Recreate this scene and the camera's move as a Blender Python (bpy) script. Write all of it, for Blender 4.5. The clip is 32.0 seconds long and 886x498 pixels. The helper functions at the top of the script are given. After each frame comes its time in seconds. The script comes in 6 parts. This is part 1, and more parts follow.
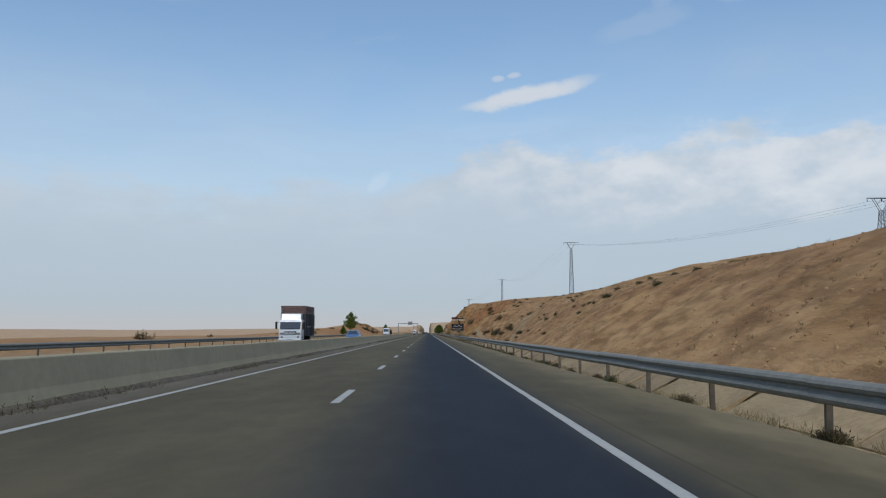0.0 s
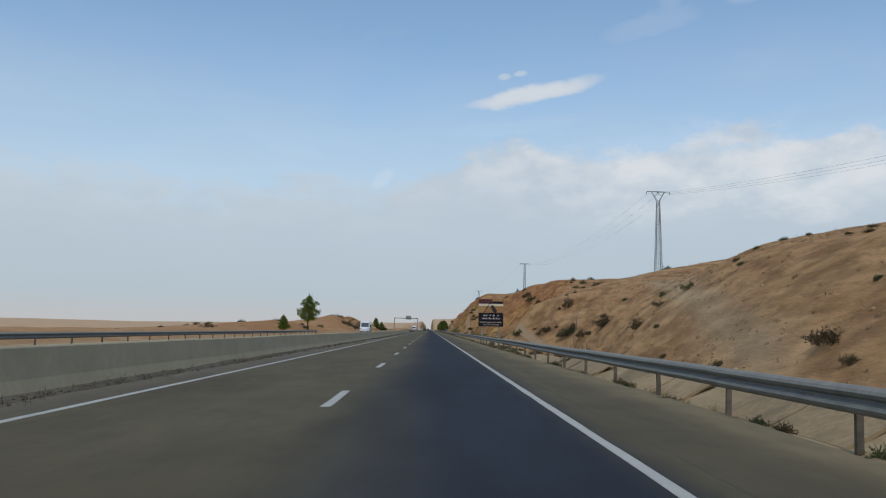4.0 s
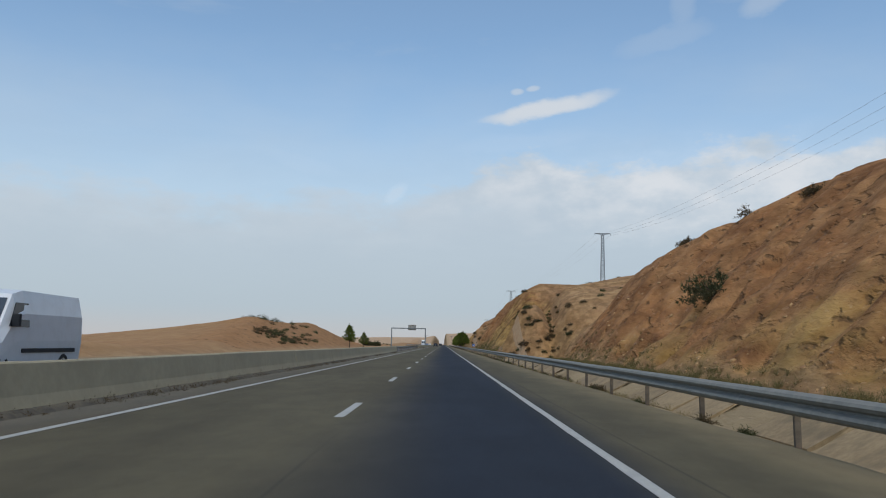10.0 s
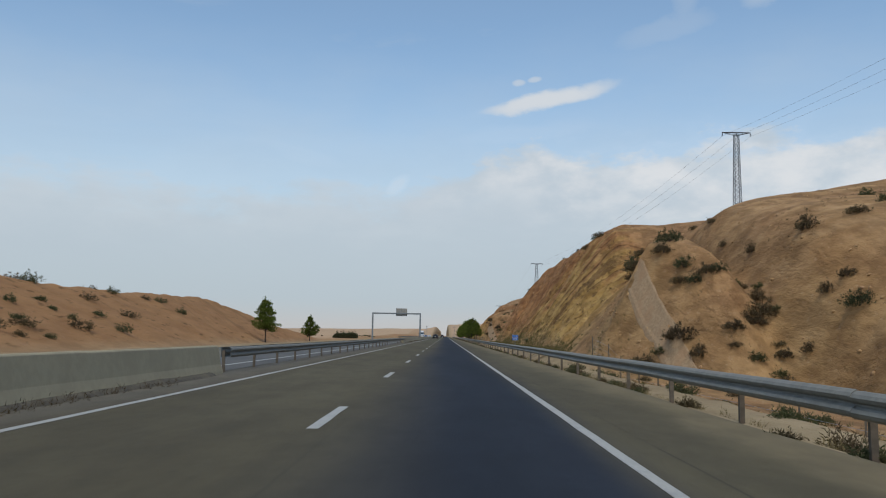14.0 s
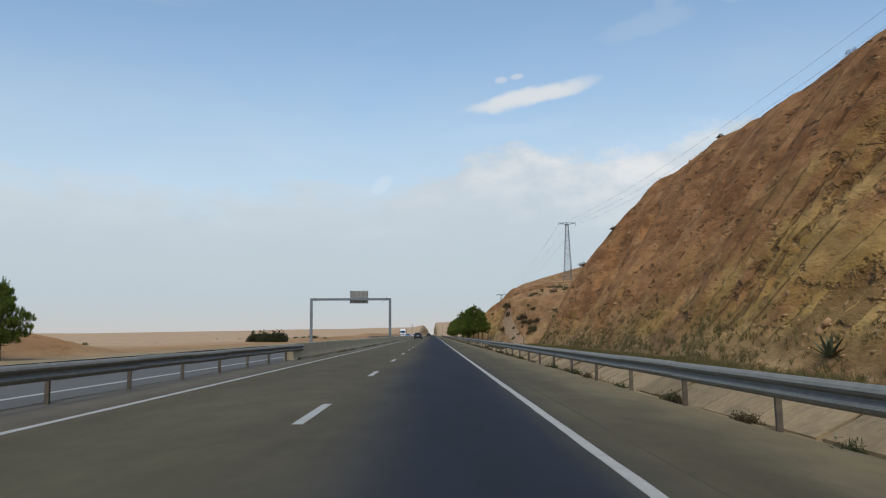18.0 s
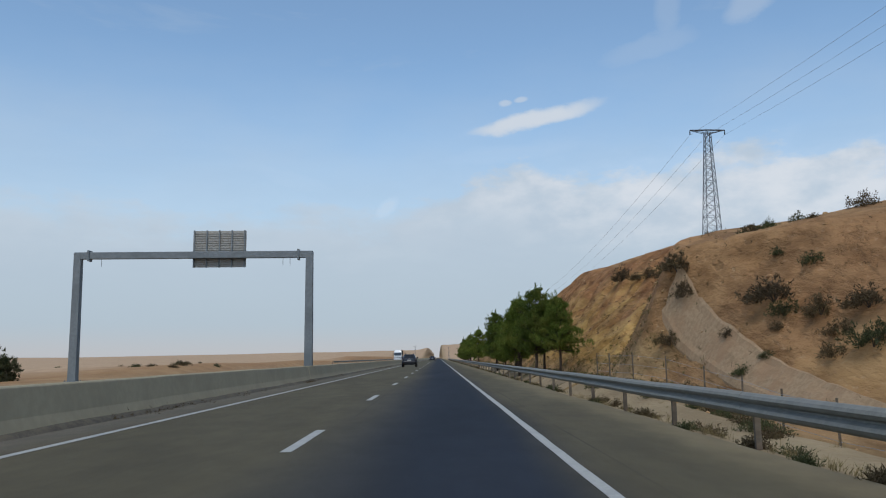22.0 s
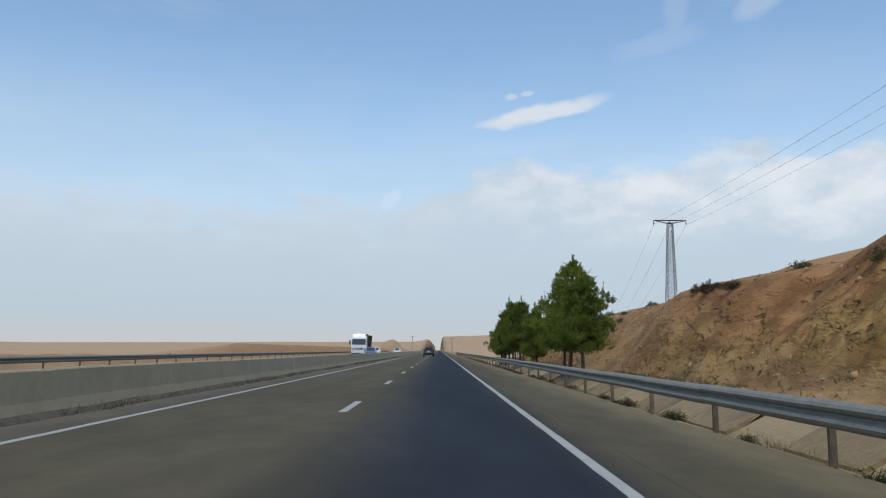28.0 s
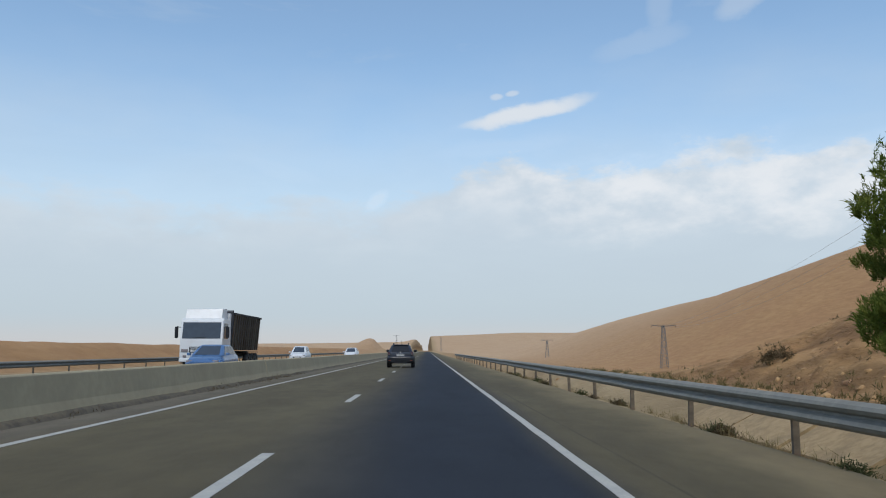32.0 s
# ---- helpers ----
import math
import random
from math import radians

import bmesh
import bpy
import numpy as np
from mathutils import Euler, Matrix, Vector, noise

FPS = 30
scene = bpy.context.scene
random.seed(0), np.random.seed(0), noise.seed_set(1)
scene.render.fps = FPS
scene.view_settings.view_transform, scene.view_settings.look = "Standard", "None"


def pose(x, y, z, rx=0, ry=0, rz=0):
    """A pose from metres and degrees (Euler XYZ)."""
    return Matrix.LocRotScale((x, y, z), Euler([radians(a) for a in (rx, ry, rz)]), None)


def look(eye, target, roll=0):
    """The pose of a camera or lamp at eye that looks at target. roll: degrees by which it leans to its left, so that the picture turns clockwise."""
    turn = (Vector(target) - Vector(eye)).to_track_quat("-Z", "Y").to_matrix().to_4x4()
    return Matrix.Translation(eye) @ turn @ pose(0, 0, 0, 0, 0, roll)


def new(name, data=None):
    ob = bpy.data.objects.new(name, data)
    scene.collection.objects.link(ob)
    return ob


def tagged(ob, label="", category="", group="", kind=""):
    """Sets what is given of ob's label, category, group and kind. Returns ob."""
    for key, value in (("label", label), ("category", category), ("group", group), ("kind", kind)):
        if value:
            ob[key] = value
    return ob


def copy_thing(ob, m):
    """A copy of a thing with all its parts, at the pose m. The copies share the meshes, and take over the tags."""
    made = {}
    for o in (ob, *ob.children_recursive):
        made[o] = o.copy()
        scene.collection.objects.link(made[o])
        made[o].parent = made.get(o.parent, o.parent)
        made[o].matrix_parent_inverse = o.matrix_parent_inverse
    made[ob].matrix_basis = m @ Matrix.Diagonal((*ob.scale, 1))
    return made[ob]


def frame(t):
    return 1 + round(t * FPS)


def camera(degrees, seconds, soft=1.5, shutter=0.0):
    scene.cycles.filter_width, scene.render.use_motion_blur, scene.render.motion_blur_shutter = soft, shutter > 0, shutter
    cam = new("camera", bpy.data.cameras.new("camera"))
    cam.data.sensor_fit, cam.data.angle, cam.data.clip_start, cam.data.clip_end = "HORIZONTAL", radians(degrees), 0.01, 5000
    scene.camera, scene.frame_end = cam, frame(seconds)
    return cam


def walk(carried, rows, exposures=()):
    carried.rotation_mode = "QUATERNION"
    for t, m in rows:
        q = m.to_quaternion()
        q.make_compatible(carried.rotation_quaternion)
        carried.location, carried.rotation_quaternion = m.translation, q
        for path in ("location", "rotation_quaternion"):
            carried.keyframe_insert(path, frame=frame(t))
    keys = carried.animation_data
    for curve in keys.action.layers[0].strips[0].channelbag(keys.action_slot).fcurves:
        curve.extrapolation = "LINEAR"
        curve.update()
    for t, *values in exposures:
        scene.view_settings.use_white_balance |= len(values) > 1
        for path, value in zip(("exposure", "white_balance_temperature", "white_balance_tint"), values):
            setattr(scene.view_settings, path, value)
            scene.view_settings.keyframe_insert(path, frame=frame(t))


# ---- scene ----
# ---------------------------------------------------------------- camera: a phone behind the windscreen of a car
EYE = 1.20
cam = camera(56.0, 32.0, soft=1.1)
# seconds, sideways, along the road, pitch up, lean, heading
DRIVE = [
    (0, -0.18, 0.0, 5.72, 0.06, -1.02),
    (0.5, -0.19, 11.5, 6.40, -0.02, -1.14),
    (1, -0.20, 23.0, 6.31, -0.13, -1.07),
    (1.5, -0.19, 34.5, 6.46, 0.37, -0.95),
    (2, -0.20, 46.1, 6.25, 0.41, -0.89),
    (2.5, -0.21, 57.7, 5.96, 0.68, -0.58),
    (3, -0.22, 69.2, 5.60, 0.84, -0.47),
    (3.5, -0.21, 80.9, 5.47, 1.15, -0.79),
    (5.5, -0.21, 127.6, 5.77, 1.22, -0.74),
    (6, -0.22, 139.3, 5.44, 1.53, -0.74),
    (6.5, -0.17, 151.3, 5.43, 1.36, -1.28),
    (7, -0.13, 163.3, 5.45, 0.89, -1.18),
    (7.5, -0.12, 175.3, 6.24, 0.58, -0.77),
    (8, -0.12, 187.2, 6.50, 0.66, -0.09),
    (8.5, -0.11, 199.1, 6.66, 0.93, 0.18),
    (9, -0.11, 211.0, 6.67, 0.87, -0.07),
    (9.5, -0.11, 222.9, 6.59, 1.29, 0.12),
    (10, -0.12, 234.8, 6.52, 1.17, 0.13),
    (10.5, -0.08, 246.6, 6.68, 1.12, 0.27),
    (11, -0.05, 258.4, 6.85, 1.10, 0.31),
    (11.5, -0.04, 270.2, 6.49, 1.32, 0.21),
    (12, -0.04, 282.0, 6.07, 1.48, 0.27),
    (12.5, -0.03, 293.7, 5.97, 1.46, -0.16),
    (13, -0.02, 305.5, 5.86, 1.26, 0.22),
    (13.5, -0.07, 317.1, 5.72, 1.13, 0.39),
    (14, -0.11, 328.7, 5.94, 1.02, 0.25),
    (14.5, -0.11, 340.1, 5.47, 1.35, 0.13),
    (16.5, -0.05, 385.2, 5.88, 2.46, 0.10),
    (17, -0.05, 396.5, 5.86, 1.05, -0.08),
    (17.5, 0.01, 407.7, 5.91, 0.92, -0.10),
    (18, 0.06, 419.0, 5.84, -0.28, -0.73),
    (18.5, -0.05, 430.3, 6.85, 0.06, -1.56),
    (19, -0.17, 441.7, 7.06, 0.87, -0.99),
    (19.5, -0.14, 453.1, 6.31, 2.17, -0.41),
    (20, -0.11, 464.5, 6.24, 1.47, -0.15),
    (20.5, -0.03, 475.9, 6.85, 0.41, -0.89),
    (21, 0.06, 487.3, 6.82, -0.37, -1.11),
    (21.5, 0.13, 498.8, 7.13, -0.47, -0.93),
    (22, 0.21, 510.4, 7.40, -0.49, -0.39),
    (22.5, 0.30, 522.1, 7.04, -0.18, -0.62),
    (23, 0.39, 533.9, 7.09, -0.68, -0.18),
    (23.5, 0.39, 545.6, 6.97, -0.65, -0.58),
    (24, 0.40, 557.3, 7.37, -0.14, -0.43),
    (24.5, 0.42, 568.9, 7.47, 0.91, -0.84),
    (25, 0.45, 580.6, 7.51, 0.84, -0.13),
    (25.5, 0.38, 592.3, 7.57, 1.31, -0.79),
    (26, 0.32, 603.9, 6.95, 1.52, -0.33),
    (26.5, 0.30, 615.1, 7.12, 0.76, -0.85),
    (28.5, 0.01, 659.2, 6.86, 0.66, -0.08),
    (29, -0.00, 670.1, 7.28, 0.04, -0.83),
    (29.5, 0.02, 681.1, 7.15, 0.05, -0.73),
    (30, 0.05, 692.0, 6.87, -0.13, -0.80),
    (30.5, 0.05, 702.9, 7.03, -0.12, -0.80),
    (31, 0.06, 713.8, 6.92, -0.03, -0.92),
    (31.5, 0.07, 724.7, 6.82, 0.19, -1.16),
    (32, 0.08, 735.7, 6.93, 0.02, -1.10),
]
walk(cam, [(t, pose(x, y, EYE) @ pose(0, 0, 0, 90 + p, 0, w) @ pose(0, 0, 0, 0, 0, r))
           for t, x, y, p, r, w in DRIVE], exposures=[
    (0, -0.08, 6250, 10), (2, -0.08, 6200, 10), (3.5, -0.07, 6330, 10), (6, -0.06, 6430, 10), (7, -0.06, 6500, 10), (8, -0.06, 6370, 10), (12, -0.06, 6350, 10), (13, -0.05, 6480, 10),
    (14, -0.05, 6500, 10), (16.5, 0.05, 6600, 10), (17.5, 0.08, 6620, 10), (19, 0.0, 6450, 10), (20, -0.01, 6370, 10), (22, -0.07, 6180, 10), (23, -0.06, 6340, 10), (24, 0.1, 6420, 10), (25, 0.26, 6560, 10),
    (26, 0.3, 6620, 10), (26.5, 0.3, 6560, 10), (28.5, 0.01, 6230, 10), (29, -0.02, 6200, 10), (30, 0.15, 6400, 10), (31, 0.12, 6420, 10), (32, 0.12, 6420, 10)])

# ---------------------------------------------------------------- sky, sun
SUN_UP, SUN_SIDE = 55.0, 188.0      # degrees above the plain; compass bearing, 0 ahead along the road, 90 to the right
world = bpy.data.worlds.new("sky")
scene.world = world
world.use_nodes = True
wt = world.node_tree
wt.nodes.clear()


def calc(tree, op, a, b=None, c=None):
    n = tree.nodes.new("ShaderNodeMath")
    n.operation = op
    for k, v in enumerate((a, b, c)):
        if v is None:
            continue
        if isinstance(v, (int, float)):
            n.inputs[k].default_value = v
        else:
            tree.links.new(v, n.inputs[k])
    return n.outputs[0]


def ease(tree, v, low, high, to_low=0.0, to_high=1.0):
    n = tree.nodes.new("ShaderNodeMapRange")
    n.interpolation_type = "SMOOTHSTEP"
    for k, x in enumerate((v, low, high, to_low, to_high)):
        if isinstance(x, (int, float)):
            n.inputs[k].default_value = x
        else:
            tree.links.new(x, n.inputs[k])
    return n.outputs[0]


def blend(tree, fac, a, b, kind="MIX"):
    n = tree.nodes.new("ShaderNodeMix")
    n.data_type, n.blend_type = "RGBA", kind
    for k, x in ((0, fac), (6, a), (7, b)):
        if isinstance(x, (int, float)):
            n.inputs[k].default_value = x
        elif isinstance(x, tuple):
            n.inputs[k].default_value = (*x, 1)
        else:
            tree.links.new(x, n.inputs[k])
    return n.outputs[2]


def grain(tree, vec, scale, detail=4.0, rough=0.55, stretch=None, warp=0.0):
    if stretch:
        m = tree.nodes.new("ShaderNodeMapping")
        m.inputs[3].default_value = stretch
        tree.links.new(vec, m.inputs[0])
        vec = m.outputs[0]
    n = tree.nodes.new("ShaderNodeTexNoise")
    n.inputs["Scale"].default_value, n.inputs["Detail"].default_value = scale, detail
    n.inputs["Roughness"].default_value, n.inputs["Distortion"].default_value = rough, warp
    tree.links.new(vec, n.inputs["Vector"])
    return n.outputs[0]


where = wt.nodes.new("ShaderNodeTexCoord").outputs["Generated"]
cut3 = wt.nodes.new("ShaderNodeSeparateXYZ")
wt.links.new(where, cut3.inputs[0])
AZ = calc(wt, "MULTIPLY", calc(wt, "ARCTAN2", cut3.outputs[0], cut3.outputs[1]), 57.2958)
EL = calc(wt, "MULTIPLY", calc(wt, "ARCSINE", cut3.outputs[2]), 57.2958)
puff = calc(wt, "SUBTRACT", grain(wt, where, 16.0, 6, 0.6, (1, 1, 2.2)), 0.5)
broad = calc(wt, "SUBTRACT", grain(wt, where, 5.0, 4, 0.55, (1, 1, 2.5)), 0.5)
veil = grain(wt, where, 5.0, 8, 0.62, (1, 1, 4.5), 0.4)

# the cloud bank: an uneven upper edge, higher and crisper to the right of the road
right_side = ease(wt, AZ, -4.0, 3.0)
edge = calc(wt, "ADD", calc(wt, "ADD", 11.3, calc(wt, "MULTIPLY", right_side, 1.5)),
            calc(wt, "ADD", calc(wt, "MULTIPLY", puff, 5.0), calc(wt, "MULTIPLY", broad, 5.0)))
soft_edge = calc(wt, "SUBTRACT", 3.4, calc(wt, "MULTIPLY", right_side, 2.0))
bank = ease(wt, EL, calc(wt, "ADD", edge, calc(wt, "MULTIPLY", soft_edge, 0.6)), calc(wt, "SUBTRACT", edge, soft_edge))
bank = calc(wt, "MULTIPLY", bank, 0.93)
crown = ease(wt, calc(wt, "ABSOLUTE", calc(wt, "SUBTRACT", EL, calc(wt, "SUBTRACT", edge, 2.2))), 3.6, 0.4)
crown = calc(wt, "MULTIPLY", crown, ease(wt, calc(wt, "ADD", AZ, calc(wt, "MULTIPLY", puff, 22.0)), -2.0, 14.0, 0.12, 0.92))
crown = calc(wt, "MULTIPLY", crown, ease(wt, grain(wt, where, 15.0, 5, 0.55, (1, 1, 1.7)), 0.28, 0.62))


def streak(az, el, long, thick, tilt):
    """A single drawn-out cloud: bearing and height of its middle, half length and half thickness, in degrees."""
    dx = calc(wt, "SUBTRACT", AZ, az)
    dy = calc(wt, "SUBTRACT", calc(wt, "SUBTRACT", EL, el), calc(wt, "MULTIPLY", dx, tilt))
    dy = calc(wt, "ADD", dy, calc(wt, "MULTIPLY", puff, thick * 2.0))
    dx = calc(wt, "ADD", dx, calc(wt, "MULTIPLY", broad, long * 0.9))
    d = calc(wt, "ADD", calc(wt, "POWER", calc(wt, "ABSOLUTE", calc(wt, "DIVIDE", dx, long)), 2.0),
             calc(wt, "POWER", calc(wt, "ABSOLUTE", calc(wt, "DIVIDE", dy, thick)), 2.0))
    return ease(wt, d, 1.7, 0.15)


loose = None
for spec in ((7.1, 16.15, 4.6, 0.62, 0.185, 0.9), (4.9, 17.25, 0.5, 0.24, 0.05, 0.6), (6.0, 17.45, 0.5, 0.22, 0.1, 0.6), (-3.5, 10.2, 0.8, 0.6, 0.5, 0.6),
             (14.8, 20.2, 3.4, 0.9, 0.2, 0.22), (16.2, 22.4, 0.9, 2.2, 0.4, 0.22), (21.5, 22.0, 1.7, 0.9, 0.2, 0.36),
             (-10.0, 12.0, 2.4, 0.5, -0.25, 0.2), (5.3, 13.9, 4.5, 0.6, 0.1, 0.35)):
    one = calc(wt, "MULTIPLY", streak(*spec[:5]), spec[5])
    loose = one if loose is None else calc(wt, "MAXIMUM", loose, one)
thin = calc(wt, "MULTIPLY", ease(wt, veil, 0.46, 0.8), ease(wt, EL, 60.0, 12.0, 0.1, 0.24))
thin = calc(wt, "MAXIMUM", thin, ease(wt, calc(wt, "ADD", EL, calc(wt, "MULTIPLY", broad, 8.0)), 22.0, 8.0, 0.05, 0.55))
cover = calc(wt, "MAXIMUM", calc(wt, "MAXIMUM", bank, loose), thin)
cloud_tone = blend(wt, ease(wt, EL, 1.0, 12.0), (0.490, 0.566, 0.632), (0.585, 0.66, 0.725))
cloud_tone = blend(wt, calc(wt, "MULTIPLY", ease(wt, veil, 0.3, 0.7), 0.35), cloud_tone, (0.49, 0.56, 0.63))
cloud_tone = blend(wt, calc(wt, "MAXIMUM", crown, calc(wt, "MULTIPLY", loose, 0.75)), cloud_tone, (0.80, 0.81, 0.82))
cloud_tone = blend(wt, ease(wt, EL, 2.6, -0.3, 0.0, 0.55), cloud_tone, (0.66, 0.58, 0.53))
sky = wt.nodes.new("ShaderNodeTexSky")
sky.sky_type, sky.sun_disc = "NISHITA", False
sky.sun_elevation, sky.sun_rotation = radians(SUN_UP), radians(SUN_SIDE)
sky.air_density, sky.dust_density, sky.ozone_density, sky.altitude = 1.0, 2.0, 1.2, 600
clear = wt.nodes.new("ShaderNodeBackground")
clear.inputs[1].default_value = 0.15
wt.links.new(blend(wt, 1.0, sky.outputs[0], (1.06, 1.16, 1.12), "MULTIPLY"), clear.inputs[0])
cloudy = wt.nodes.new("ShaderNodeBackground")
cloudy.inputs[1].default_value = 0.95
wt.links.new(cloud_tone, cloudy.inputs[0])
both = wt.nodes.new("ShaderNodeMixShader")
wt.links.new(cover, both.inputs[0])
wt.links.new(clear.outputs[0], both.inputs[1])
wt.links.new(cloudy.outputs[0], both.inputs[2])
wt.links.new(both.outputs[0], wt.nodes.new("ShaderNodeOutputWorld").inputs[0])

sun = new("sun", bpy.data.lights.new("sun", "SUN"))
sun.data.energy, sun.data.angle, sun.data.color = 1.5, radians(18), (1.0, 0.94, 0.85)
su, sa = radians(SUN_UP), radians(SUN_SIDE)
sun.matrix_world = look((math.sin(sa) * math.cos(su) * 50, math.cos(sa) * math.cos(su) * 50, math.sin(su) * 50 + 20), (0, 0, 20))


# ---------------------------------------------------------------- materials
def material(name, rough=0.7, metal=0.0, spec=0.4):
    m = bpy.data.materials.new(name)
    m.use_nodes = True
    b = m.node_tree.nodes["Principled BSDF"]
    b.inputs["Roughness"].default_value, b.inputs["Metallic"].default_value = rough, metal
    b.inputs["Specular IOR Level"].default_value = spec
    return m, m.node_tree, b


def coords(tree, kind="Object"):
    return tree.nodes.new("ShaderNodeTexCoord").outputs[kind]


def relief(tree, bsdf, height, depth, strength=1.0):
    n = tree.nodes.new("ShaderNodeBump")
    n.inputs["Strength"].default_value, n.inputs["Distance"].default_value = strength, depth
    tree.links.new(height, n.inputs["Height"])
    tree.links.new(n.outputs[0], bsdf.inputs["Normal"])


def mottled(name, a, b, scale, rough=0.7, metal=0.0, bump=0.004, stain=None, stain_scale=0.6, vary=0.0, stretch=None, spec=0.4):
    """Two tones in a fine grain, an optional third in broad stains, and relief."""
    m, t, s = material(name, rough, metal, spec)
    o = coords(t)
    fine = grain(t, o, scale, 6, 0.65, stretch)
    col = blend(t, ease(t, fine, 0.35, 0.65), a, b)
    if stain:
        col = blend(t, ease(t, grain(t, o, stain_scale, 5, 0.6), 0.45, 0.7, 0.0, 0.75), col, stain)
    if vary:
        r = t.nodes.new("ShaderNodeObjectInfo").outputs["Random"]
        col = blend(t, 1.0, col, blend(t, r, (1 - vary,) * 3, (1 + vary * 0.4,) * 3), "MULTIPLY")
    t.links.new(col, s.inputs["Base Color"])
    t.links.new(ease(t, fine, 0.2, 0.8, max(rough - 0.12, 0.02), min(rough + 0.1, 1)), s.inputs["Roughness"])
    if bump:
        relief(t, s, fine, bump)
    return m


# asphalt of the carriageways: the slow lane is darker and bluer, the fast lane and hard shoulder are bleached and dusty
ASPHALT, t, s = material("asphalt", 0.9, 0, 0.22)
o = coords(t)
xyz = t.nodes.new("ShaderNodeSeparateXYZ")
t.links.new(o, xyz.inputs[0])
wob = calc(t, "MULTIPLY", calc(t, "SUBTRACT", grain(t, o, 0.35, 3, 0.5, (1, 0.12, 1)), 0.5), 1.1)
xx = calc(t, "ADD", xyz.outputs[0], wob)
dark_lane = calc(t, "MULTIPLY", ease(t, xx, -2.2, 0.15), ease(t, xx, 2.3, 1.3))
fine = grain(t, o, 60, 3, 0.7)
patch = grain(t, o, 0.5, 5, 0.6, (1, 0.15, 1))
pale = blend(t, ease(t, patch, 0.3, 0.7), (0.074, 0.061, 0.034), (0.100, 0.084, 0.048))
dark = blend(t, ease(t, patch, 0.3, 0.7), (0.0095, 0.0135, 0.0220), (0.0170, 0.0220, 0.0335))
dusty = ease(t, xx, 2.5, 4.3)
drift = calc(t, "ADD", xyz.outputs[0], calc(t, "MULTIPLY", calc(t, "SUBTRACT", grain(t, o, 0.5, 6, 0.65, (1, 0.3, 1)), 0.5), 2.6))
pale = blend(t, dusty, pale, (0.125, 0.102, 0.057))
pale = blend(t, ease(t, drift, 3.1, 4.2, 0.0, 0.75), pale, (0.200, 0.160, 0.094))
pale = blend(t, ease(t, xx, -4.9, -6.4), pale, (0.13, 0.115, 0.09))
col = blend(t, dark_lane, pale, dark)
col = blend(t, ease(t, fine, 0.40, 0.75, 0.0, 0.15), col, (0.10, 0.095, 0.082))
blotch = grain(t, o, 1.3, 6, 0.7, (1, 0.4, 1))
col = blend(t, 1.0, col, blend(t, ease(t, blotch, 0.34, 0.66), (0.87, 0.87, 0.87), (1.11, 1.10, 1.08)), "MULTIPLY")
seam = ease(t, calc(t, "ABSOLUTE", calc(t, "ADD", xyz.outputs[0], calc(t, "ADD", calc(t, "MULTIPLY", wob, 0.18), 1.50))), 0.035, 0.0)
col = blend(t, calc(t, "MULTIPLY", seam, ease(t, grain(t, o, 0.02, 2, 0.5, (0.1, 1, 1)), 0.5, 0.56, 0, 0.3)), col, (0.015, 0.015, 0.016))
side_seam = ease(t, calc(t, "ABSOLUTE", calc(t, "SUBTRACT", calc(t, "SUBTRACT", xyz.outputs[0], calc(t, "MULTIPLY", wob, 0.2)), 2.25)), 0.03, 0.0)
col = blend(t, calc(t, "MULTIPLY", side_seam, ease(t, patch, 0.40, 0.55, 0.1, 0.6)), col, (0.03, 0.028, 0.022))
t.links.new(col, s.inputs["Base Color"])
relief(t, s, fine, 0.004)

FAR_ASPHALT = mottled("bleached asphalt", (0.085, 0.08, 0.07), (0.11, 0.104, 0.09), 40, 0.8, bump=0.004, stain=(0.07, 0.066, 0.06), stain_scale=0.2)
PAINT = mottled("worn road paint", (0.33, 0.32, 0.285), (0.44, 0.425, 0.38), 25, 0.6, bump=0.003, stain=(0.30, 0.29, 0.27), stain_scale=2.2)
CONCRETE = mottled("barrier concrete", (0.335, 0.288, 0.186), (0.378, 0.326, 0.214), 5, 0.85, bump=0.003, stain=(0.285, 0.243, 0.160), stain_scale=0.35)
DIRT = mottled("dark drifted dirt", (0.062, 0.054, 0.041), (0.115, 0.098, 0.070), 7, 0.98, bump=0.02, stain=(0.135, 0.112, 0.076), stain_scale=0.8)
CHUTE = mottled("soil-stained concrete", (0.27, 0.180, 0.098), (0.35, 0.240, 0.140), 5, 0.9, bump=0.03, stain=(0.30, 0.18, 0.095), stain_scale=0.9)
DRAIN = mottled("dusty drain concrete", (0.25, 0.175, 0.090), (0.33, 0.240, 0.132), 6, 0.9, bump=0.015, stain=(0.17, 0.125, 0.070), stain_scale=1.1, vary=0.3)
GALV = mottled("galvanised steel", (0.165, 0.160, 0.136), (0.222, 0.216, 0.186), 6, 0.7, 0.0, bump=0.0015, stain=(0.17, 0.17, 0.16), stain_scale=0.8)
POST = mottled("weathered steel post", (0.105, 0.085, 0.062), (0.16, 0.13, 0.098), 9, 0.75, 0.1, bump=0.002, stain=(0.12, 0.075, 0.045), stain_scale=1.5, vary=0.25)
GANTRY = mottled("grey gantry paint", (0.15, 0.17, 0.18), (0.19, 0.21, 0.22), 5, 0.55, 0.15, bump=0.001, stain=(0.12, 0.135, 0.14), stain_scale=0.5)
LATTICE = mottled("lattice steel", (0.115, 0.13, 0.15), (0.165, 0.18, 0.20), 4, 0.6, 0.4, bump=0, stain=(0.10, 0.11, 0.12), stain_scale=0.4)
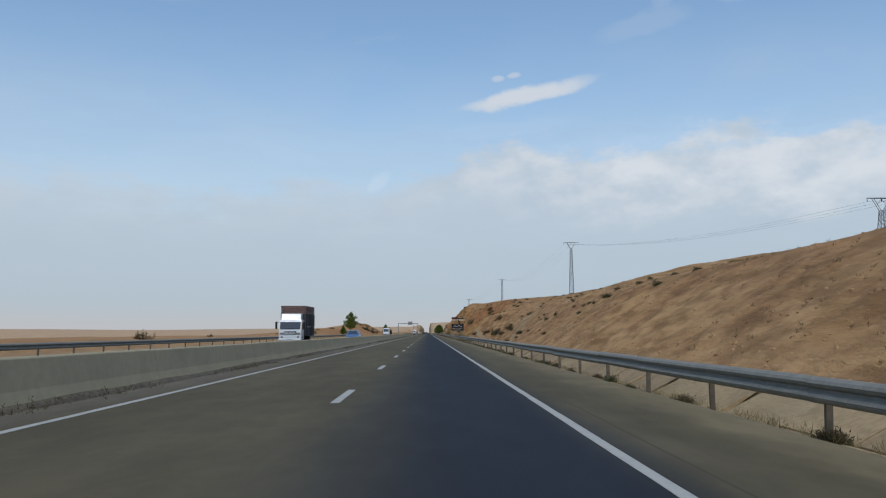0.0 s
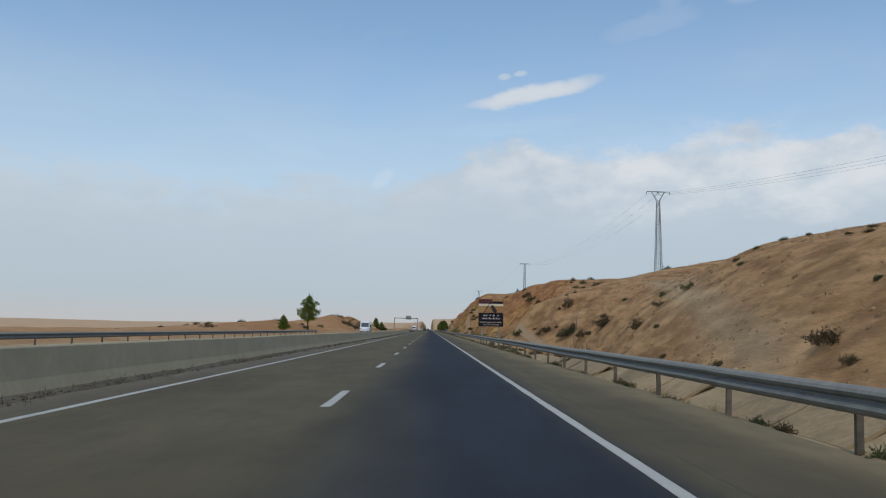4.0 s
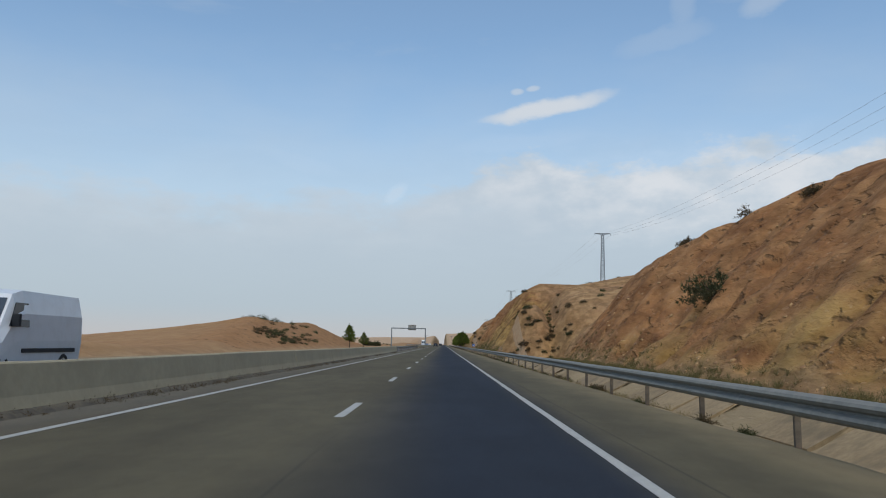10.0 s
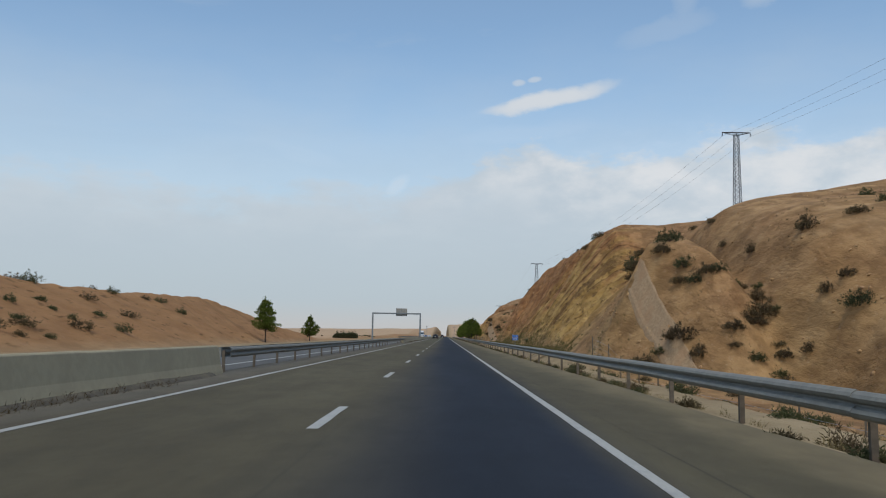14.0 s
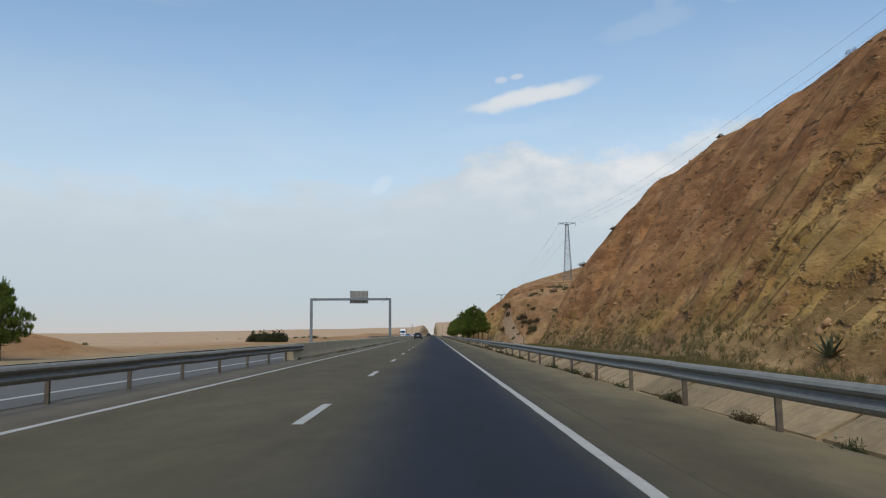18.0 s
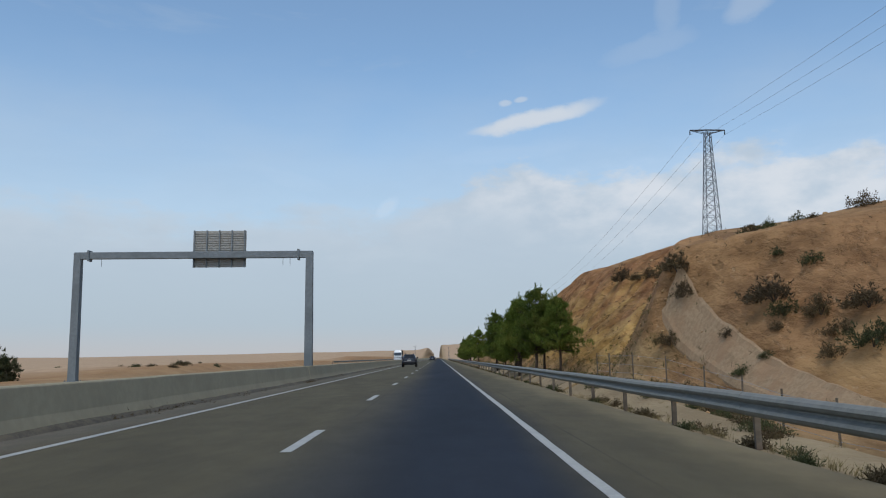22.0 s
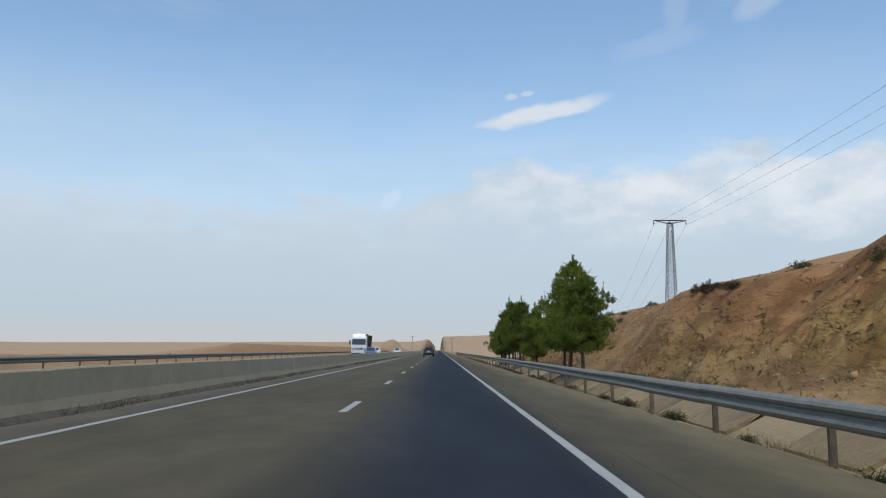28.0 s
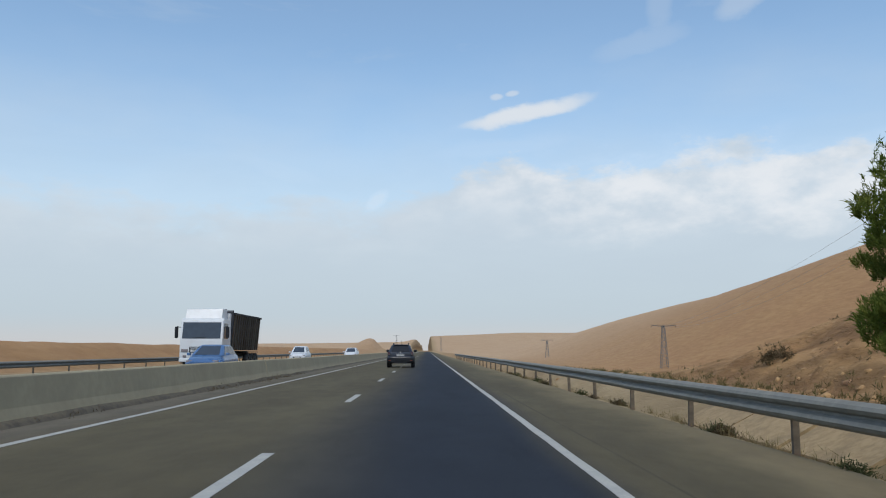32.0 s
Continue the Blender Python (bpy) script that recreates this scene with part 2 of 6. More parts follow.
WIRE = mottled("wire", (0.22, 0.23, 0.25), (0.26, 0.27, 0.29), 3, 0.5, 0.3, bump=0)
ROCK = mottled("broken rock", (0.30, 0.175, 0.076), (0.42, 0.265, 0.125), 3.5, 0.95, bump=0.03, stain=(0.24, 0.13, 0.075), stain_scale=1.5)
BARK = mottled("bark", (0.055, 0.04, 0.03), (0.10, 0.075, 0.055), 12, 0.95, bump=0.02)


def leafy(name, a, b, c, seen=0.35):
    m, t, s = material(name, 0.8, 0, 0.08)
    isl = t.nodes.new("ShaderNodeNewGeometry").outputs["Random Per Island"]
    r = t.nodes.new("ShaderNodeObjectInfo").outputs["Random"]
    col = blend(t, isl, a, b)
    col = blend(t, ease(t, grain(t, coords(t), 0.9, 3), 0.45, 0.7, 0, 0.7), col, c)
    col = blend(t, 1.0, col, blend(t, r, (0.8, 0.8, 0.8), (1.15, 1.12, 1.0)), "MULTIPLY")
    t.links.new(col, s.inputs["Base Color"])
    s.inputs["Subsurface Weight"].default_value = 0.0
    tr = t.nodes.new("ShaderNodeBsdfTranslucent")
    t.links.new(col, tr.inputs[0])
    mx = t.nodes.new("ShaderNodeMixShader")
    mx.inputs[0].default_value = seen
    out = t.nodes["Material Output"]
    t.links.new(s.outputs[0], mx.inputs[1])
    t.links.new(tr.outputs[0], mx.inputs[2])
    t.links.new(mx.outputs[0], out.inputs[0])
    return m


NEEDLES = leafy("pine needles", (0.098, 0.150, 0.034), (0.205, 0.255, 0.054), (0.255, 0.255, 0.066), 0.5)
SHRUB = leafy("dry shrub", (0.078, 0.060, 0.038), (0.145, 0.108, 0.066), (0.105, 0.088, 0.046), 0.35)
OLIVE = leafy("dark olive shrub", (0.050, 0.062, 0.032), (0.095, 0.102, 0.052), (0.105, 0.092, 0.056), 0.35)
STRAW = leafy("dry grass", (0.22, 0.17, 0.085), (0.34, 0.27, 0.14), (0.14, 0.125, 0.055), 0.3)

# soil: rust red and ochre on the cut faces, orange sand on the natural hills, grey-beige gravel on the verges
SOIL, t, s = material("desert soil", 0.97, 0, 0.12)
o = coords(t)
att = t.nodes.new("ShaderNodeVertexColor")
att.layer_name = "cover"
sep = t.nodes.new("ShaderNodeSeparateColor")
t.links.new(att.outputs[0], sep.inputs[0])
rust = att.outputs["Alpha"]
face = sep.outputs[1]
LONG = (1.0, 0.42, 1.0)      # soil texture stretched along the road to offset the camera's foreshortening
big = grain(t, o, 0.06, 4, 0.6)
mid = grain(t, o, 0.5, 6, 0.58, LONG)
fine = grain(t, o, 4.0, 5, 0.62, LONG)
bands = grain(t, o, 0.22, 6, 0.62, (0.7, 0.8, 1.5))
red = blend(t, ease(t, mid, 0.34, 0.66), (0.240, 0.112, 0.046), (0.322, 0.168, 0.073))
ochre = blend(t, ease(t, mid, 0.34, 0.66), (0.315, 0.187, 0.058), (0.400, 0.254, 0.092))
sand = blend(t, ease(t, mid, 0.34, 0.66), (0.276, 0.162, 0.074), (0.366, 0.230, 0.114))
sand = blend(t, ease(t, big, 0.42, 0.62, 0.0, 0.6), sand, (0.265, 0.146, 0.074))
gravel = blend(t, ease(t, mid, 0.36, 0.66), (0.250, 0.186, 0.108), (0.335, 0.256, 0.152))
# rain rills that run down the faces, and small hollows
oxyz = t.nodes.new("ShaderNodeSeparateXYZ")
t.links.new(o, oxyz.inputs[0])
dip = t.nodes.new("ShaderNodeCombineXYZ")
t.links.new(calc(t, "MULTIPLY", oxyz.outputs[0], 0.10), dip.inputs[0])
t.links.new(calc(t, "ADD", oxyz.outputs[1], calc(t, "MULTIPLY", oxyz.outputs[0], 0.85)), dip.inputs[1])
bedded = calc(t, "MULTIPLY", ease(t, oxyz.outputs[1], 396.0, 412.0), ease(t, oxyz.outputs[1], 480.0, 455.0))
rill = calc(t, "ADD", 0.5, calc(t, "MULTIPLY", calc(t, "SUBTRACT", grain(t, dip.outputs[0], 0.5, 4, 0.55), 0.5), bedded))
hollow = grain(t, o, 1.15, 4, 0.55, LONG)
mixed = calc(t, "ADD", rust, calc(t, "ADD", calc(t, "MULTIPLY", calc(t, "SUBTRACT", bands, 0.5), 1.0), calc(t, "MULTIPLY", calc(t, "SUBTRACT", rill, 0.5), 0.9)))
col = blend(t, face, sand, blend(t, ease(t, mixed, 0.34, 0.68), ochre, red))
rubble = t.nodes.new("ShaderNodeTexVoronoi")
rubble.feature, rubble.inputs["Scale"].default_value, rubble.inputs["Randomness"].default_value = "SMOOTH_F1", 1.5, 1.0
bent = t.nodes.new("ShaderNodeTexNoise")
bent.inputs["Scale"].default_value, bent.inputs["Detail"].default_value = 1.6, 4
t.links.new(o, bent.inputs["Vector"])
adv = t.nodes.new("ShaderNodeVectorMath")
adv.operation = "MULTIPLY_ADD"
t.links.new(bent.outputs[1], adv.inputs[0])
adv.inputs[1].default_value = (0.15, 0.15, 0.15)
t.links.new(o, adv.inputs[2])
t.links.new(adv.outputs[0], rubble.inputs["Vector"])
broken = calc(t, "MULTIPLY", ease(t, bands, 0.40, 0.56), face)
# shade inside the rills and hollows painted as a darker soil tone
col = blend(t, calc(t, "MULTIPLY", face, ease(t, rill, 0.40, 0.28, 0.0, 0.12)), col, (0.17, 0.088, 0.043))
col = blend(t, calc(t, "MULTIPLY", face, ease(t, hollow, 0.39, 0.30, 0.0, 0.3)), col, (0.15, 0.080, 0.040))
# dark seams along the tilted beds of the second and third cut: joint shade painted in
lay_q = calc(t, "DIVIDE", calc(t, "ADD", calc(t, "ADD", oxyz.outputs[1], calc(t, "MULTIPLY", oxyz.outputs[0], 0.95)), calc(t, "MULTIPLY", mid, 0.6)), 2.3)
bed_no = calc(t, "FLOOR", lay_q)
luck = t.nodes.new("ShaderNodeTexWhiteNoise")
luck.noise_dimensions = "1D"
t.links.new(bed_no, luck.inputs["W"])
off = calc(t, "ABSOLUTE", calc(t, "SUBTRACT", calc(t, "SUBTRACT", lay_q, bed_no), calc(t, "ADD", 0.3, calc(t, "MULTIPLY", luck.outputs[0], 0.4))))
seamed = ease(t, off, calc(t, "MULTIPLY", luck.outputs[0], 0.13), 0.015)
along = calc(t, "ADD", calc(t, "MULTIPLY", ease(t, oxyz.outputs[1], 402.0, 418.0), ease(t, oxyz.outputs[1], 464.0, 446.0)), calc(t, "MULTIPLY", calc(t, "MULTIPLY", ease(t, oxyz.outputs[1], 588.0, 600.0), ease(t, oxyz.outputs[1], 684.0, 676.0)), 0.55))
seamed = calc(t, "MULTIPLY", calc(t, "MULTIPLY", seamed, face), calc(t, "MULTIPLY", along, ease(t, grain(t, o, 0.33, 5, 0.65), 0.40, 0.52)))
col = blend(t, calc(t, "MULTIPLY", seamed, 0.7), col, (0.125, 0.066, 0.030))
# distance haze put into the colour of the far plain, with pale sand left
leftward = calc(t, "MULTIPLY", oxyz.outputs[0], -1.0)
haze_sand = calc(t, "MAXIMUM", ease(t, leftward, 60.0, 260.0), ease(t, oxyz.outputs[1], 850.0, 1300.0))
haze_sand = calc(t, "MAXIMUM", haze_sand, calc(t, "MULTIPLY", ease(t, leftward, 21.0, 40.0), ease(t, oxyz.outputs[1], 465.0, 520.0)))
col = blend(t, calc(t, "MULTIPLY", haze_sand, 0.75), col, blend(t, ease(t, big, 0.4, 0.6), (0.48, 0.335, 0.235), (0.57, 0.42, 0.30)))
col = blend(t, sep.outputs[0], col, gravel)
col = blend(t, calc(t, "MULTIPLY", sep.outputs[2], ease(t, mid, 0.4, 0.6, 0.2, 0.8)), col, (0.16, 0.128, 0.064))
grit = grain(t, o, 1.9, 6, 0.68, LONG)
patchy = calc(t, "MULTIPLY", ease(t, calc(t, "ADD", calc(t, "MULTIPLY", bands, 0.6), calc(t, "MULTIPLY", big, 0.4)), 0.46, 0.60, 0.3, 1.0), calc(t, "SUBTRACT", 1.0, sep.outputs[0]))
col = blend(t, calc(t, "MULTIPLY", ease(t, grit, 0.55, 0.68, 0.0, 0.34), patchy), col, (0.18, 0.098, 0.050))
col = blend(t, ease(t, fine, 0.56, 0.74, 0.0, 0.28), col, (0.20, 0.11, 0.06))
col = blend(t, ease(t, fine, 0.44, 0.26, 0.0, 0.35), col, (0.50, 0.36, 0.23))
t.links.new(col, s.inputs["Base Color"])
high = calc(t, "ADD", calc(t, "MULTIPLY", mid, 0.8), calc(t, "MULTIPLY", fine, 0.32))
high = calc(t, "ADD", high, calc(t, "MULTIPLY", face, calc(t, "ADD", calc(t, "MULTIPLY", ease(t, rill, 0.26, 0.48), 0.14), calc(t, "MULTIPLY", ease(t, hollow, 0.26, 0.42), 0.8))))
high = calc(t, "SUBTRACT", high, calc(t, "MULTIPLY", broken, calc(t, "MULTIPLY", rubble.outputs[0], 0.7)))
high = calc(t, "SUBTRACT", high, calc(t, "MULTIPLY", calc(t, "MULTIPLY", ease(t, grit, 0.45, 0.7), patchy), 0.42))
high = calc(t, "SUBTRACT", high, calc(t, "MULTIPLY", seamed, 1.0))
# broken tones at the size of stones and clods, and thin harder beds that run level through the hills
clod = grain(t, o, 0.8, 5, 0.6, LONG)
level_bed = grain(t, o, 1.0, 5, 0.6, (0.10, 0.10, 1.9))
bare = calc(t, "SUBTRACT", 1.0, calc(t, "MULTIPLY", sep.outputs[0], 0.7))
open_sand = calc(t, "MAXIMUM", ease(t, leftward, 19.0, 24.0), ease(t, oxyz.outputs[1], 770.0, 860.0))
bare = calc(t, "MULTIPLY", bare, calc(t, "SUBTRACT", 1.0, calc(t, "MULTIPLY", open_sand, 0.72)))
col = blend(t, calc(t, "MULTIPLY", open_sand, 0.5), col, blend(t, haze_sand, (0.335, 0.186, 0.086), (0.43, 0.285, 0.155)))
col = blend(t, bare, col, blend(t, 1.0, col, blend(t, ease(t, clod, 0.36, 0.64), (0.72, 0.69, 0.66), (1.17, 1.16, 1.13)), "MULTIPLY"))
col = blend(t, calc(t, "MULTIPLY", calc(t, "MULTIPLY", bare, calc(t, "SUBTRACT", 1.0, face)), ease(t, level_bed, 0.42, 0.34, 0.0, 0.16)), col, (0.17, 0.105, 0.052))
# pits in the faces, the shade of their cavities put into the colour
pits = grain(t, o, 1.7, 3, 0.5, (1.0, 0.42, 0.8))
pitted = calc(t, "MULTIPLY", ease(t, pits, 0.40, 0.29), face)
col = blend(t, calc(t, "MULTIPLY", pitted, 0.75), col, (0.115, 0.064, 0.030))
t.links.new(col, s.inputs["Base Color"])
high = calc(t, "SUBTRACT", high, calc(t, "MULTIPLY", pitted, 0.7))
high = calc(t, "MULTIPLY", high, calc(t, "SUBTRACT", 1.0, calc(t, "MULTIPLY", open_sand, 0.65)))
relief(t, s, high, 0.22, 0.9)


def plain(name, col, rough=0.4, metal=0.0, spec=0.5, coat=0.0, dust=0.12):
    """Paint, plastic or rubber with a thin uneven film of dust."""
    m, t, s = material(name, rough, metal, spec)
    o = coords(t)
    n = grain(t, o, 2.5, 5, 0.6)
    c = blend(t, ease(t, n, 0.4, 0.75, 0.0, dust), col, (0.30, 0.26, 0.20))
    t.links.new(c, s.inputs["Base Color"])
    t.links.new(ease(t, n, 0.2, 0.8, max(rough - 0.08, 0.02), min(rough + 0.12, 1)), s.inputs["Roughness"])
    s.inputs["Coat Weight"].default_value = coat
    return m


def pane(name, tint):
    m, t, s = material(name, 0.06, 0.0, 0.32)
    n = grain(t, coords(t), 3, 3)
    t.links.new(blend(t, n, tint, tuple(v * 1.6 for v in tint)), s.inputs["Base Color"])
    return m


RUBBER = plain("tyre rubber", (0.018, 0.018, 0.02), 0.85, dust=0.3)
BLACK = plain("black plastic", (0.010, 0.012, 0.016), 0.6, 0, 0.3, 0, 0.02)
DARK_PAINT = plain("dark blue-grey car paint", (0.016, 0.021, 0.034), 0.3, 0.0, 0.3, 0.35, 0.015)
WHITE_PAINT = plain("white vehicle paint", (0.62, 0.64, 0.66), 0.35, 0, 0.5, 0.4)
BLUE_PAINT = plain("blue car paint", (0.06, 0.14, 0.30), 0.3, 0.2, 0.5, 0.5)
GLASS = pane("dark tinted glass", (0.008, 0.010, 0.014))
SCREEN = pane("windscreen glass", (0.035, 0.045, 0.06))
ALLOY = plain("alloy wheel", (0.48, 0.49, 0.50), 0.4, 0.3)
CHROME = plain("bright trim", (0.6, 0.6, 0.62), 0.2, 1.0)
RED_LENS = plain("red tail lens", (0.045, 0.012, 0.016), 0.15, dust=0.02)
CLEAR_LENS = plain("clear lamp lens", (0.20, 0.18, 0.19), 0.1)
AMBER = plain("amber reflector", (0.20, 0.05, 0.03), 0.25)
PLATE = plain("pale plate", (0.42, 0.42, 0.41), 0.5)
BAR_GREY = plain("grey bar", (0.26, 0.26, 0.26), 0.6)
TARP = mottled("dark tarpaulin", (0.035, 0.037, 0.045), (0.06, 0.062, 0.07), 5, 0.7, bump=0.01)
CARGO = mottled("dusty cargo boards", (0.10, 0.06, 0.055), (0.16, 0.10, 0.085), 6, 0.8, bump=0.01)
SIGN_BLUE = plain("blue sign enamel", (0.02, 0.12, 0.42), 0.4)
SIGN_WHITE = plain("white sign enamel", (0.65, 0.65, 0.65), 0.4)
SIGN_BACK = mottled("ribbed aluminium", (0.30, 0.29, 0.26), (0.37, 0.355, 0.32), 5, 0.6, 0.3, bump=0.001)
B_BLACK = plain("billboard black print", (0.010, 0.010, 0.018), 0.85, 0.0, 0.12, 0.0, 0.04)
B_MAROON = plain("billboard maroon print", (0.075, 0.022, 0.03), 0.85, 0.0, 0.12, 0.0, 0.04)
B_TAN = plain("billboard tan print", (0.33, 0.20, 0.085), 0.85, 0.0, 0.12, 0.0, 0.04)
B_PALE = plain("billboard pale print", (0.55, 0.49, 0.38), 0.85, 0.0, 0.12, 0.0, 0.04)
B_BROWN = plain("billboard brown print", (0.24, 0.11, 0.04), 0.85, 0.0, 0.12, 0.0, 0.04)
INK = plain("dark ink", (0.03, 0.025, 0.035), 0.85, 0.0, 0.12, 0.0, 0.04)

# ---------------------------------------------------------------- building helpers
def thing(name, label, category, x=0.0, y=0.0, z=0.0, turn=0.0, group="", kind=""):
    ob = tagged(new(name), label, category, group, kind)
    ob.empty_display_size = 0.3
    ob.matrix_basis = pose(x, y, z, 0, 0, turn)
    return ob


def data(name, verts, faces, mat, smooth=False):
    me = bpy.data.meshes.new(name)
    me.from_pydata([tuple(map(float, v)) for v in verts], [], [tuple(map(int, f)) for f in faces])
    me.materials.append(mat)
    if smooth:
        me.polygons.foreach_set("use_smooth", [True] * len(me.polygons))
    me.update()
    return me


def hang(name, me, parent=None, m=None, label=""):
    ob = new(name, me)
    if parent is not None:
        ob.parent = parent
    if m is not None:
        ob.matrix_basis = m
    if label:
        ob["label"] = label
    return ob


def part(name, bm, mat, parent=None, label="", m=None, smooth=False):
    me = bpy.data.meshes.new(name)
    bmesh.ops.recalc_face_normals(bm, faces=bm.faces[:])
    bm.to_mesh(me)
    bm.free()
    me.materials.append(mat)
    if smooth:
        me.polygons.foreach_set("use_smooth", [True] * len(me.polygons))
    return hang(name, me, parent, m, label)


def box(bm, x0, x1, y0, y1, z0, z1, bevel=0.0):
    r = bmesh.ops.create_cube(bm, size=1.0, matrix=Matrix.Translation(((x0 + x1) / 2, (y0 + y1) / 2, (z0 + z1) / 2)) @ Matrix.Diagonal((x1 - x0, y1 - y0, z1 - z0, 1)))
    if bevel:
        ed = {e for v in r["verts"] for e in v.link_edges}
        bmesh.ops.bevel(bm, geom=list(ed), offset=bevel, segments=2, affect="EDGES", profile=0.6)
    return bm


def block(x0, x1, y0, y1, z0, z1, bevel=0.0):
    return box(bmesh.new(), x0, x1, y0, y1, z0, z1, bevel)


def tube(bm, pts, rads, sides=8, cap=True):
    """A tube along pts with the radii rads."""
    rings = []
    pts = [Vector(p) for p in pts]
    for i, p in enumerate(pts):
        d = (pts[min(i + 1, len(pts) - 1)] - pts[max(i - 1, 0)]).normalized()
        u = d.cross(Vector((0.31, 0.17, 0.93)))
        u = (u if u.length > 0.05 else d.cross(Vector((1, 0, 0)))).normalized()
        v = d.cross(u)
        rings.append([bm.verts.new(p + (u * math.cos(2 * math.pi * k / sides) + v * math.sin(2 * math.pi * k / sides)) * rads[i]) for k in range(sides)])
    for a, b in zip(rings, rings[1:]):
        for k in range(sides):
            bm.faces.new((a[k], a[(k + 1) % sides], b[(k + 1) % sides], b[k]))
    if cap:
        bm.faces.new(rings[0][::-1])
        bm.faces.new(rings[-1])
    return bm


def prism(bm, outline, axis, lo, hi):
    """An outline of 2D points drawn out along an axis: 'x' takes (y, z), 'y' takes (x, z), 'z' takes (x, y)."""
    def put(p, w):
        return {"x": (w, p[0], p[1]), "y": (p[0], w, p[1]), "z": (p[0], p[1], w)}[axis]
    a = [bm.verts.new(put(p, lo)) for p in outline]
    b = [bm.verts.new(put(p, hi)) for p in outline]
    n = len(outline)
    for k in range(n):
        bm.faces.new((a[k], a[(k + 1) % n], b[(k + 1) % n], b[k]))
    bm.faces.new(a[::-1])
    bm.faces.new(b)
    return bm


# ---------------------------------------------------------------- the lie of the land
def lattice(ix, iy, seed):
    h = (ix.astype(np.int64) * 374761393 + iy.astype(np.int64) * 668265263 + seed * 974634777) & 0xFFFFFFFF
    h = ((h ^ (h >> 13)) * 1274126177) & 0xFFFFFFFF
    return ((h ^ (h >> 16)) & 0xFFFF) / 65535.0


def waves(x, y, size, octaves=4, seed=1, keep=0.5):
    """Smooth uneven noise from -1 to 1 with humps about that many metres across."""
    total, amp, norm = 0.0, 1.0, 0.0
    for k in range(octaves):
        u, v = x / size * 2 ** k, y / size * 2 ** k
        ix, iy = np.floor(u), np.floor(v)
        fx, fy = u - ix, v - iy
        fx, fy = fx * fx * (3 - 2 * fx), fy * fy * (3 - 2 * fy)
        n = ((lattice(ix, iy, seed + k) * (1 - fx) + lattice(ix + 1, iy, seed + k) * fx) * (1 - fy)
             + (lattice(ix, iy + 1, seed + k) * (1 - fx) + lattice(ix + 1, iy + 1, seed + k) * fx) * fy)
        total, norm, amp = total + amp * (2 * n - 1), norm + amp, amp * keep
    return total / norm


def step(v, a, b):
    u = np.clip((v - a) / (b - a), 0, 1)
    return u * u * (3 - 2 * u)


# roadside hills along the drive: distance of the foot, gradient of the face, height of its brow, gradient of the slope behind the brow
R_Y = [60, 80, 100, 120, 135, 150, 165, 175, 183, 190, 196, 202, 210, 225, 240, 255, 270, 285, 300, 312, 322, 330, 340, 350, 360, 368, 374, 380, 386, 393, 400, 408, 416, 424, 432, 440, 450, 460, 470, 480, 490, 498, 505, 512, 520, 528, 534, 540, 546, 552, 560, 570, 580, 590, 600, 612, 624, 636, 648, 658, 668, 680, 695, 710, 740, 770, 800, 830, 860, 890, 920, 950]
R_TOE = [10.5, 10.5, 10.5, 11.3, 11.9, 12.5, 14.0, 13.7, 12.7, 11.8, 10.8, 9.6, 10.5, 10.5, 10.5, 10.5, 10.5, 10.5, 10.4, 10.9, 12.0, 13.5, 15.3, 17.0, 17.1, 16.6, 14.0, 11.9, 10.1, 10.3, 10.4, 10.4, 10.4, 10.4, 10.4, 10.5, 10.4, 10.4, 10.4, 10.4, 10.4, 10.4, 11.3, 12.9, 13.7, 13.8, 12.7, 11.9, 10.8, 9.5, 10.3, 10.4, 10.4, 10.4, 10.4, 10.4, 10.3, 10.4, 10.4, 10.2, 10.5, 10.7, 10.9, 11.0, 11.0, 11, 11, 11, 11, 11, 11, 11]
R_SLOPE = [0.67, 0.69, 0.71, 0.71, 0.75, 0.78, 0.74, 0.71, 0.70, 0.76, 1.00, 1.27, 0.86, 0.75, 0.80, 0.86, 1.02, 0.94, 1.27, 1.26, 0.84, 0.87, 0.88, 0.82, 0.71, 0.66, 0.85, 1.45, 2.22, 1.49, 1.16, 0.98, 1.08, 1.62, 1.73, 1.37, 1.67, 1.73, 1.45, 1.51, 1.66, 1.85, 2.24, 1.66, 1.17, 0.94, 0.88, 1.01, 1.68, 2.63, 1.38, 0.89, 1.00, 1.15, 1.27, 1.35, 1.37, 1.01, 1.13, 1.16, 1.43, 1.17, 1.57, 1.20, 0.89, 0.81, 0.76, 0.75, 0.76, 0.79, 0.85, 0.93]
R_CREST = [5.6, 5.3, 5.9, 5.5, 6.0, 7.3, 6.4, 5.8, 5.9, 6.0, 5.7, 4.5, 5.6, 7.4, 10.0, 11.3, 10.4, 12.2, 9.0, 8.3, 5.6, 4.4, 4.3, 4.7, 5.3, 5.9, 6.5, 7.1, 7.8, 9.0, 10.9, 10.6, 10.7, 13.7, 13.5, 16.6, 13.9, 13.5, 14.8, 15.3, 14.3, 6.6, 5.4, 3.9, 3.7, 4.3, 5.3, 6.3, 6.7, 6.5, 8.6, 9.0, 10.8, 10.9, 10.4, 11.7, 12.0, 13.3, 14.3, 11.7, 8.3, 4.5, 4.7, 4.0, 4.3, 5.2, 2.6, 1.9, 2.1, 3.1, 5.0, 7.1]
